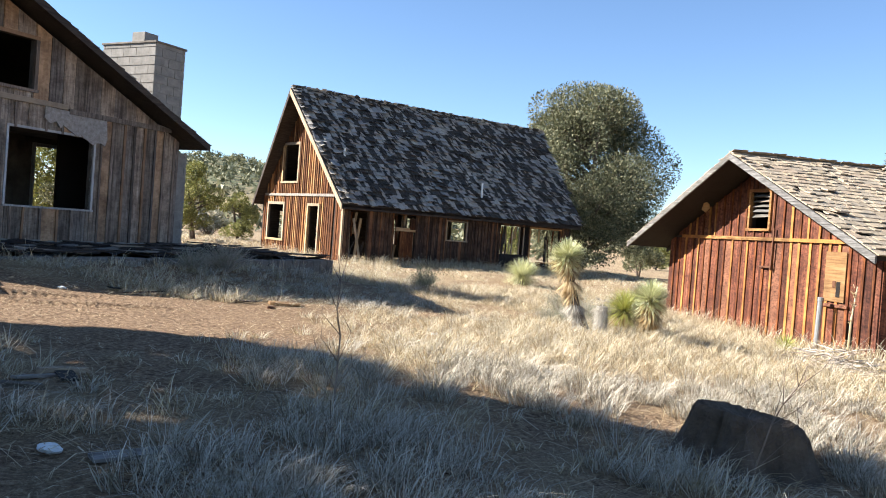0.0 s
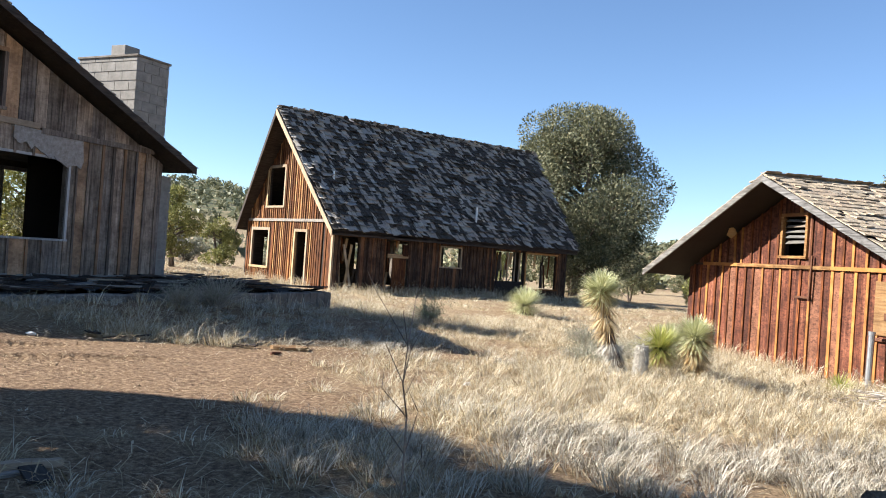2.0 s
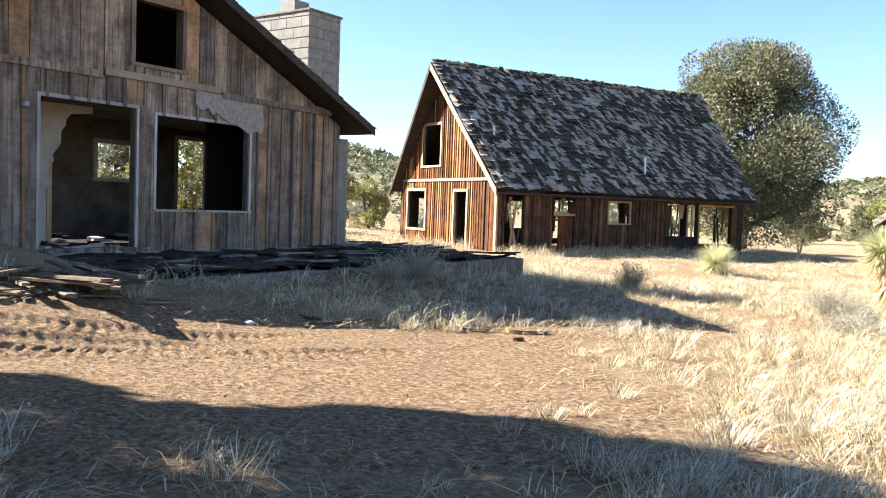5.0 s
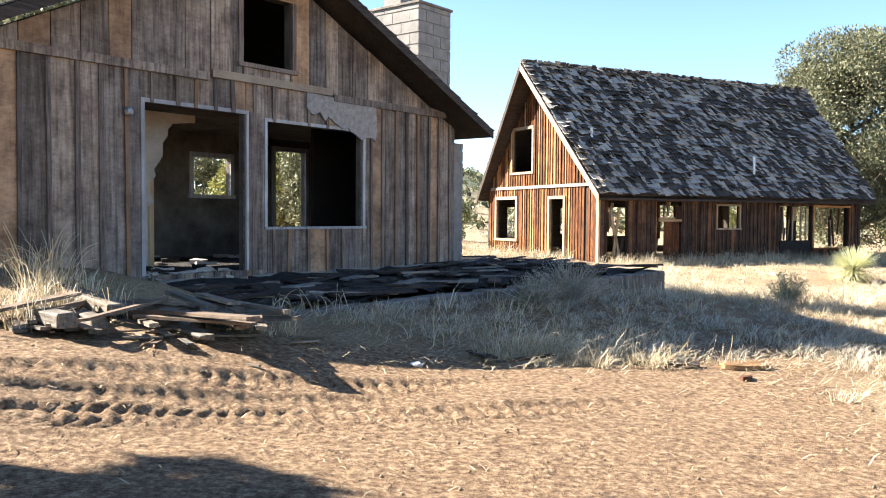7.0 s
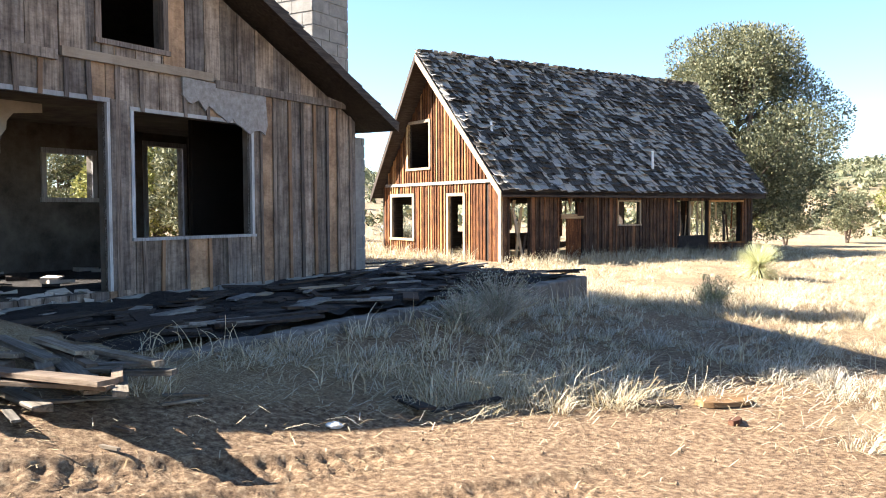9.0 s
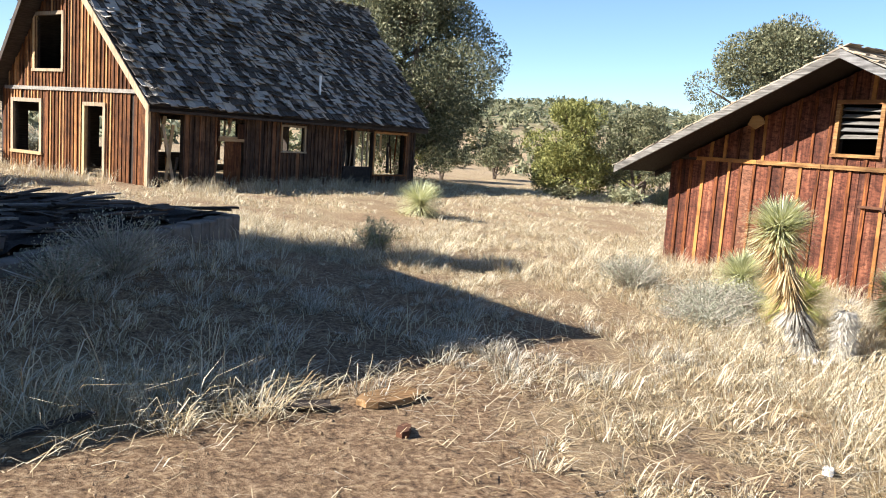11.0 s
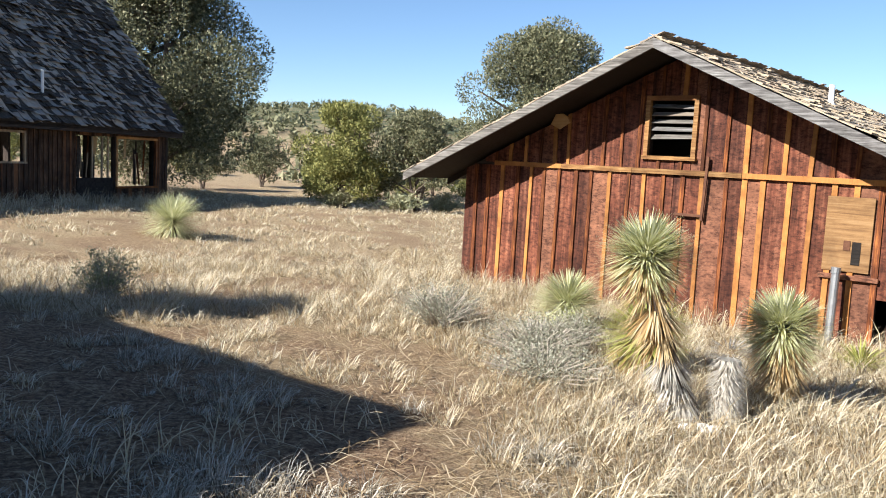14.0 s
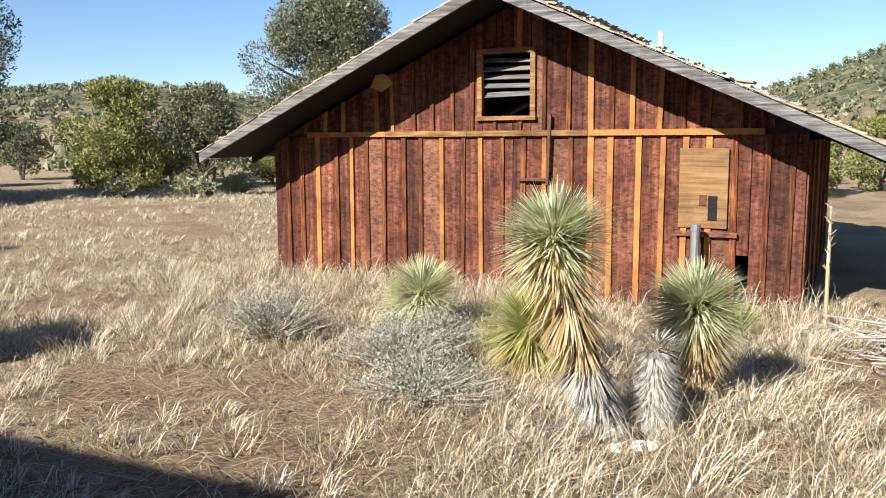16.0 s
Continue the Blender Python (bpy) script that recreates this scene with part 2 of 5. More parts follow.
def ground_material():
    m, t, b = material("dry earth", 0.97)
    co = t.nodes.new("ShaderNodeTexCoord").outputs["Object"]
    fine = noise_tex(t, co, 22, 8, 0.75)
    earth = ramp(t, fine, [(0.34, (0.055, 0.030, 0.016)), (0.5, (0.225, 0.140, 0.078)), (0.64, (0.43, 0.31, 0.19))])
    straw = ramp(t, noise_tex(t, co, 60, 6, 0.8), [(0.36, (0.08, 0.045, 0.022)), (0.5, (0.31, 0.225, 0.125)), (0.64, (0.60, 0.48, 0.31))])
    patch = noise_tex(t, co, 1.3, 7, 0.7)
    lie = t.nodes.new("ShaderNodeAttribute")
    lie.attribute_name = "straw"
    both = t.nodes.new("ShaderNodeMath")
    both.operation = "MULTIPLY_ADD"
    both.inputs[1].default_value = 0.62
    t.links.new(lie.outputs["Fac"], both.inputs[0])
    t.links.new(patch, both.inputs[2])
    col = mix(t, ramp(t, both.outputs[0], [(0.62, (0, 0, 0)), (1.0, (0.9, 0.9, 0.9))]), earth, straw)
    far = t.nodes.new("ShaderNodeSeparateXYZ")
    t.links.new(co, far.inputs[0])
    wide = t.nodes.new("ShaderNodeMapRange")
    wide.inputs["From Min"].default_value, wide.inputs["From Max"].default_value = 2.0, 9.0
    t.links.new(far.outputs["Z"], wide.inputs["Value"])
    scrub = ramp(t, noise_tex(t, co, 0.16, 7, 0.8), [(0.40, (0.05, 0.06, 0.03)), (0.50, (0.085, 0.095, 0.045)), (0.60, (0.24, 0.19, 0.11))])
    col = mix(t, wide.outputs[0], col, scrub)
    t.links.new(col, b.inputs["Base Color"])
    bump(t, b, fine, 1.0, 0.045)
    return m


M_GROUND = ground_material()


# ---- helpers for meshes ----
def mesh_object(name, verts, faces, mat, parent=None, label=""):
    me = bpy.data.meshes.new(name)
    me.from_pydata(verts, [], faces)
    me.materials.append(mat)
    ob = new(name, me)
    ob.parent = parent
    if label:
        ob["label"] = label
    return ob


def thing(name, m, label, category, group="", kind=""):
    ob = new(name)
    ob.matrix_basis = m
    return tagged(ob, label, category, group, kind)


BOX_FACES = [(0, 3, 2, 1), (4, 5, 6, 7), (0, 1, 5, 4), (1, 2, 6, 5), (2, 3, 7, 6), (3, 0, 4, 7)]


def box_verts(x0, x1, y0, y1, z0, z1):
    return [(x0, y0, z0), (x1, y0, z0), (x1, y1, z0), (x0, y1, z0), (x0, y0, z1), (x1, y0, z1), (x1, y1, z1), (x0, y1, z1)]


def box(name, x0, x1, y0, y1, z0, z1, mat, parent=None, label="", bevel=0.006):
    bm = bmesh.new()
    v = [bm.verts.new(c) for c in box_verts(x0, x1, y0, y1, z0, z1)]
    for f in BOX_FACES:
        bm.faces.new([v[i] for i in f])
    if bevel:
        bmesh.ops.bevel(bm, geom=bm.edges[:], offset=bevel, segments=1, affect="EDGES")
    return finish(name, bm, mat, parent, label)


def finish(name, bm, mat, parent=None, label=""):
    bmesh.ops.recalc_face_normals(bm, faces=bm.faces)
    me = bpy.data.meshes.new(name)
    bm.to_mesh(me)
    bm.free()
    me.materials.append(mat)
    ob = new(name, me)
    ob.parent = parent
    if label:
        ob["label"] = label
    return ob


def side_x(at):
    """A wall that runs along local x and faces -y."""
    return lambda u, out, z: (u, at - out, z)


def side_y(at):
    """A wall that runs along local y and faces -x."""
    return lambda u, out, z: (at - out, u, z)


def slices(breaks, z0, top, openings):
    """Upright strips of a wall between breaks, cut by openings (u0, u1, z0, z1)."""
    for ua, ub in zip(breaks, breaks[1:]):
        if ub - ua < 0.012:
            continue
        mid = (ua + ub) / 2
        cuts = sorted((o[2], o[3]) for o in openings if o[0] < mid < o[1])
        low = z0
        for c0, c1 in cuts:
            if c0 > low + 0.01:
                yield [(ua, low), (ub, low), (ub, min(c0, top(ub))), (ua, min(c0, top(ua)))]
            low = max(low, c1)
        if min(top(ua), top(ub)) > low + 0.01 or max(top(ua), top(ub)) > low + 0.03:
            yield [(ua, low), (ub, low), (ub, max(low, top(ub))), (ua, max(low, top(ua)))]


def prism(poly, out0, out1, to):
    n = len(poly)
    verts = [to(u, out0, z) for u, z in poly] + [to(u, out1, z) for u, z in poly]
    faces = [tuple(range(n))[::-1], tuple(range(n, 2 * n))] + [(i, (i + 1) % n, n + (i + 1) % n, n + i) for i in range(n)]
    return verts, faces


def wall_core(name, u0, u1, z0, top, openings, to, thick, mat, parent, extra=()):
    edges = sorted({u0, u1, *extra, *(e for o in openings for e in o[:2] if u0 < e < u1)})
    verts, faces = {}, []
    for poly in slices(edges, z0, top, openings):
        v, f = prism(poly, 0.0, -thick, to)
        at = []
        for c in v:
            key = tuple(round(k, 3) for k in c)
            if key not in verts:
                verts[key] = len(verts)
            at.append(verts[key])
        faces += [tuple(at[i] for i in q) for q in f]
    seen = {}
    for q in faces:
        seen[frozenset(q)] = seen.get(frozenset(q), 0) + 1
    faces = [q for q in faces if seen[frozenset(q)] == 1 and len(set(q)) == len(q)]
    ob = mesh_object(name, list(verts), faces, mat, parent)
    return ob


def boarding(core, u0, u1, z0, top, openings, to, width, mat, rng, extra=(), proud=0.022, names="plank", battens=None, bmat=None, gone=0.0):
    """Upright planks on a wall, each one an object, with battens over the joints where asked for."""
    edges, u = [u0], u0
    while u < u1 - width * 0.6:
        u += width * rng.uniform(0.82, 1.18)
        edges.append(min(u, u1))
    if edges[-1] < u1 - 0.02:
        edges.append(u1)
    joints = list(edges)
    edges = sorted({*edges, *extra, *(e for o in openings for e in o[:2] if u0 < e < u1)})
    for poly in slices(edges, z0, top, openings):
        if rng.random() < gone:
            continue
        (ua, za), (ub, zb), (_, zc), (_, zd) = poly
        gap, p = rng.uniform(0.003, 0.008), proud * rng.uniform(0.75, 1.25)
        drop = rng.uniform(0, 0.03) if za <= z0 + 0.001 else 0
        v, f = prism([(ua + gap, za - drop), (ub - gap, zb - drop), (ub - gap, zc), (ua + gap, zd)], p, 0.002, to)
        mesh_object(names, v, f, mat, core)
    if battens:
        half = battens / 2
        for u in joints[1:-1]:
            lean = rng.uniform(-0.012, 0.012)
            w = half * rng.uniform(0.8, 1.25)
            for poly in slices([u - w, u + w], z0, top, [(a - 0.01, b + 0.01, c, d) for a, b, c, d in openings]):
                if rng.random() < gone * 2:
                    continue
                (ua, za), (ub, zb), (_, zc), (_, zd) = poly
                v, f = prism([(ua + lean, za), (ub + lean, zb), (ub - lean, zc), (ua - lean, zd)], proud * 1.3 + 0.02, proud * 1.3, to)
                mesh_object("batten", v, f, bmat, core)


def shake_meshes(name, mat, rng, count=7):
    """Split shakes, flat at the head and curled up by different amounts at the butt."""
    out = []
    for k in range(count):
        tip, bend = rng.uniform(0.014, 0.026), rng.uniform(0.22, 0.36)
        rise, skew = 0.075 * (k / (count - 1)) ** 1.3, rng.uniform(-0.5, 0.5)
        rows = ((rng.uniform(-0.03, 0.03), rise * (1 - skew), rise * (1 + skew), tip), (bend, 0.0, 0.0, tip * 0.75), (1.0, 0.0, 0.0, 0.004))
        verts = []
        for y, z0, z1, th in rows:
            verts += [(-0.5, y, z0), (0.5, y + rng.uniform(-0.02, 0.02), z1), (0.5, y, z1 + th), (-0.5, y, z0 + th)]
        faces = [(0, 1, 2, 3), (11, 10, 9, 8)]
        for r in (0, 4):
            faces += [(r + i, r + 4 + i, r + 4 + (i + 1) % 4, r + (i + 1) % 4) for i in range(4)]
        me = bpy.data.meshes.new(name)
        me.from_pydata(verts, [], faces)
        me.materials.append(mat)
        out.append(me)
    return out


def shakes(roof, low0, low1, high0, high1, mat, joined_mat, rng, course=0.15, width=0.14, near=None, gone=0.03, curl=0.15):
    """Cedar shakes on a sloping quad given by its eave ends and ridge ends; those inside near(point) are objects, the rest one mesh."""
    low0, low1, high0, high1 = (Vector(p) for p in (low0, low1, high0, high1))
    up = (high0 - low0)
    rows = int(up.length / course)
    normal = (low1 - low0).cross(up).normalized()
    if normal.z < 0:
        normal = -normal
    kinds = shake_meshes("shake", mat, rng)
    verts, faces, made = [], [], 0
    for r in range(rows + 1):
        k = min(r / rows, 0.985)
        a, b = low0.lerp(high0, k), low1.lerp(high1, k)
        along = (b - a)
        length = along.length
        along.normalize()
        slope = (high0 - low0).normalized()
        s = 0.0
        while s < length:
            w = width * rng.uniform(0.55, 1.5)
            if rng.random() > gone:
                tilt = rng.uniform(-0.02, 0.06) + (rng.uniform(0.06, 0.24) if rng.random() < curl * 0.9 else 0)
                yaw, roll = rng.gauss(0, 0.035), rng.gauss(0, 0.025 + 0.16 * curl)
                long = min(course * rng.uniform(1.75, 2.05), up.length - r * course + 0.03)
                if long < 0.06:
                    s += w
                    continue
                ax = (along + slope * yaw + normal * roll).normalized()
                ay = (slope - along * yaw - normal * (tilt - 0.02)).normalized()
                az = ax.cross(ay).normalized()
                if az.z < 0:
                    az = -az
                p = a + along * (s + w / 2) - slope * (rng.uniform(0.0, 0.04) + (0.03 if r == 0 else 0)) + normal * (0.014 + max(0, tilt) * course * 1.3 + abs(roll) * w * 0.4)
                m = Matrix((ax * (w * 0.97), ay * long, az)).transposed().to_4x4()
                m.translation = p
                me = kinds[int((7 if curl > 0.3 else 2.5) * rng.random() ** (1.0 / (0.4 + 1.6 * curl)))]
                if near and made < 300 and near(p):
                    ob = new("shake", me)
                    ob.parent, ob.matrix_basis = roof, m
                    made += 1
                else:
                    n = len(verts)
                    verts += [tuple(m @ v.co) for v in me.vertices]
                    faces += [tuple(n + i for i in q.vertices) for q in me.polygons]
            s += w
    rest = mesh_object("shake_field", verts, faces, joined_mat, roof)
    rest["kind"] = "stuff"


# ---- lie of the land ----
def step(a, b, v):
    t = np.clip((v - a) / (b - a), 0, 1)
    return t * t * (3 - 2 * t)


def lattice(x, y, seed):
    xi, yi = np.floor(x).astype(np.int64), np.floor(y).astype(np.int64)
    fx, fy = x - xi, y - yi
    fx, fy = fx * fx * (3 - 2 * fx), fy * fy * (3 - 2 * fy)

    def h(i, j):
        n = (i * 374761393 + j * 668265263 + seed * 982451653) & 0xFFFFFFFF
        n = ((n ^ (n >> 13)) * 1274126177) & 0xFFFFFFFF
        return (n & 0xFFFF) / 65535.0

    return (h(xi, yi) * (1 - fx) + h(xi + 1, yi) * fx) * (1 - fy) + (h(xi, yi + 1) * (1 - fx) + h(xi + 1, yi + 1) * fx) * fy


def hills(x, y):
    r, az = np.hypot(x, y), np.degrees(np.arctan2(x, y))
    rim = 4 + 3 * np.sin(np.radians(az * 3.1)) + 22 * np.exp(-((az + 8) / 9) ** 2) + 14 * np.exp(-((az - 36) / 13) ** 2) + 42 * np.exp(-((az - 92) / 16) ** 2)
    rim = rim + 2.5 * lattice(x / 45, y / 45, 5)
    return rim * step(75, 380, r) * (1 - 0.5 * step(420, 900, r))


def land(x, y):
    x, y = np.asarray(x, float), np.asarray(y, float)
    z = 0.02 - 0.26 * step(-0.5, 4.6, x) - 0.17 * step(5.0, 9.5, x) + np.minimum(0.035 * np.maximum(0, -x - 1), 0.30)
    z = z + 0.26 * step(23, 32, y) * step(0, 6, x) - 0.13 * (1 - step(3, 8, y))
    p, q = x + 3.23, y - 19.4
    u, back = 0.5736 * p + 0.8192 * q, -0.8192 * p + 0.5736 * q
    z = z + 0.26 * step(-5.0, -3.1, back) * (1 - step(-0.5, 2.2, u)) * step(-12, -10, u) * (1 - step(5, 8, back))
    z = z + 0.26 * step(-3.2, -0.4, back) * (1 - step(-6.8, -5.8, u)) * step(-12, -10, u) * (1 - step(5, 8, back))
    z = z - 0.50 * step(13, 21, x) * step(27, 38, y)
    z = z + 0.05 * (lattice(x / 2.2, y / 2.2, 1) - 0.5)
    return z + hills(x, y)


def ruts(x, y):
    """Tyre marks pressed into the damp earth, with lugs."""
    z = np.zeros_like(x)
    for y0, k, bow, x1 in ((10.74, 0.40, 0.02, -2.2), (9.93, 0.34, 0.04, -1.2), (10.30, 0.40, 0.03, -2.7)):
        d = y - (y0 + k * (x + 3.6) + bow * (x + 3.6) * np.abs(x + 3.6))
        on = step(-0.22, -0.15, d) * (1 - step(0.15, 0.22, d)) * (1 - step(x1 - 0.8, x1, x)) * step(-9, -8, x)
        lug = np.tanh(1.6 * np.sin((x + np.sign(d) * 0.05 + np.abs(d) * 0.5 + 0.06 * lattice(x * 3, y * 3, 7)) * 2 * math.pi / 0.11))
        z = z + on * (-0.026 + 0.013 * lug * (0.1 + 1.1 * lattice(x * 2.3, y * 4, 9)) + 0.014 * (lattice(x * 11, y * 15, 8) - 0.5))
        z = z + 0.018 * np.exp(-((np.abs(d) - 0.25) / 0.05) ** 2) * (1 - step(x1 - 0.8, x1, x)) * (0.45 + 0.45 * lattice(x * 5, y * 3, 3))
    return z


def track(x, y):
    """1 on the bare dirt track, 0 off it."""
    return step(7.3, 8.2, y - 0.05 * x) * (1 - step(11.5, 12.2, y - 0.25 * (x + 3.4))) * (1 - step(-1.2, 1.6, x))


def strawy(x, y):
    bank = (1 - step(1.5, 2.6, x)) * step(13.0, 13.8, y) * (1 - step(18, 20, y))
    lane = np.exp(-((y - 13.2 - 0.75 * (x - 0.5)) / 1.5) ** 2) * step(-2, 0.5, x) * (1 - step(4, 6, x))
    front = 1 - step(7.6, 8.6, y)
    patch = lattice(x / 1.1, y / 1.1, 31) * 0.6 + lattice(x / 0.45, y / 0.45, 32) * 0.4
    mat = 0.40 + 0.60 * step(0.28, 0.56, patch)
    return np.clip((1.0 - 0.95 * track(x, y) - 0.90 * bank - 0.6 * lane - 0.45 * front) * mat, 0, 1)


def spaced(*runs):
    out = []
    for a, b, s in runs:
        out += list(np.arange(a, b - 1e-6, s))
    return out


def build_ground():
    far = [20 * 1.22 ** k for k in range(1, 24)]
    xs = [-14 - f for f in reversed(far)] + spaced((-14, -6.5, 0.14), (-6.5, -0.3, 0.025), (-0.3, 1.0, 0.08), (1.0, 12, 0.12), (12, 30, 0.5)) + [30 + f for f in far]
    ys = [-5 - f for f in reversed(far)] + spaced((-5, 9.0, 0.12), (9.0, 11.8, 0.033), (11.8, 24, 0.11), (24, 50, 0.4)) + [50 + f for f in far]
    X, Y = np.meshgrid(np.array(xs), np.array(ys))
    Z = land(X, Y) + ruts(X, Y) + (0.03 * (lattice(X * 4, Y * 4, 2) - 0.5) * (np.hypot(X, Y) < 60) + 0.016 * (lattice(X * 11, Y * 11, 4) - 0.5)) * (1 - 0.55 * track(X, Y))
    w = len(xs)
    verts = np.stack([X.ravel(), Y.ravel(), Z.ravel()], 1)
    idx = np.arange(X.size).reshape(X.shape)
    faces = np.stack([idx[:-1, :-1].ravel(), idx[:-1, 1:].ravel(), idx[1:, 1:].ravel(), idx[1:, :-1].ravel()], 1)
    ob = poly_mesh("ground", verts, faces, M_GROUND)
    lie = ob.data.attributes.new("straw", "FLOAT", "POINT")
    lie.data.foreach_set("value", strawy(X.ravel(), Y.ravel()).astype(np.float32))
    return tagged(ob, "dry brown earth with tyre tracks and wooded hills beyond", "ground", kind="structure")


def poly_mesh(name, verts, faces, mat, parent=None, smooth=True):
    verts, faces = np.asarray(verts, np.float32), np.asarray(faces, np.int32)
    me = bpy.data.meshes.new(name)
    me.vertices.add(len(verts))
    me.vertices.foreach_set("co", verts.ravel())
    n, k = faces.shape
    me.loops.add(n * k)
    me.loops.foreach_set("vertex_index", faces.ravel())
    me.polygons.add(n)
    me.polygons.foreach_set("loop_start", np.arange(0, n * k, k, dtype=np.int32))
    me.update(calc_edges=True)
    if smooth:
        me.polygons.foreach_set("use_smooth", np.ones(n, bool))
    me.materials.append(mat)
    me.validate()
    ob = new(name, me)
    ob.parent = parent
    return ob


def ground_z(x, y):
    return float(land(x, y))


build_ground()
# ---- the grey house with the terrace ----
A = pose(-3.23, 19.4, 0, 0, 0, 55)
B = pose(0.54, 29.46, 0, 0, 0, 29.5)
C = pose(8.814, 20.241, 0, 0, 0, -83.5)


def gable_roof(parent, mat, apex_u, apex_z, u0, z0, u1, z1, y0, y1, thick, to, ridge0=0.0, ridge1=0.0):
    """Two sloping slabs; to() maps (across, along, up). Ridge ends may jut out by ridge0 and ridge1."""
    out = []
    for u, z in ((u0, z0), (u1, z1)):
        verts = []
        for dz in (0, -thick):
            verts += [to(u, y0, z + dz), to(apex_u, y0 - ridge0, apex_z + dz), to(apex_u, y1 + ridge1, apex_z + dz), to(u, y1, z + dz)]
        out.append(mesh_object("roof", verts, BOX_FACES, mat, parent))
    return out


def framed(parent, u0, u1, z0, z1, to, mat, w=0.09, out=0.05, deep=0.12, sill=True, name="window"):
    """A casing of four boards round an opening."""
    win = new(name)
    win.parent = parent
    for n, a, b, c, d in (("jamb", u0 - w, u0, z0, z1), ("jamb", u1, u1 + w, z0, z1), ("head", u0 - w, u1 + w, z1, z1 + w), ("sill", u0 - w * 1.2, u1 + w * 1.2, z0 - w * 0.8, z0)):
        if n == "sill" and not sill:
            continue
        v, f = prism([(a, c), (b, c), (b, d), (a, d)], out + (0.02 if n == "sill" else 0), -deep * 0.3, to)
        mesh_object(n, v, f, mat, win)
    return win


def blocks(parent, u0, u1, y0, y1, z0, z1, name="chimney"):
    """Concrete block masonry: a mortar core with each block proud of it."""
    core = box(name, u0 + 0.012, u1 - 0.012, y0 + 0.012, y1 - 0.012, z0, z1 - 0.02, M_MORTAR, parent, "concrete block masonry with mortar joints", 0)
    row, z = 0, z0
    while z < z1 - 0.05:
        top = min(z + 0.19, z1)
        for axis in (0, 1):
            a, b = (u0, u1) if axis == 0 else (y0, y1)
            s = a - (0.2 if row % 2 else 0)
            while s < b - 0.01:
                p, q = max(a, s) + 0.005, min(b, s + 0.4) - 0.005
                if q - p > 0.03:
                    for lo, hi in (((y0, y0 + 0.03), (y1 - 0.03, y1)) if axis == 0 else ((u0 + 0.001, u0 + 0.031), (u1 - 0.031, u1 - 0.001))):
                        e = random.uniform(0, 0.004)
                        v = box_verts(p, q, lo - e, hi + e, z + 0.005, top - 0.005) if axis == 0 else box_verts(lo - e, hi + e, p, q, z + 0.005, top - 0.005)
                        mesh_object("block", v, BOX_FACES, M_BLOCK, core)
                s += 0.4
        z += 0.2
        row += 1
    return core


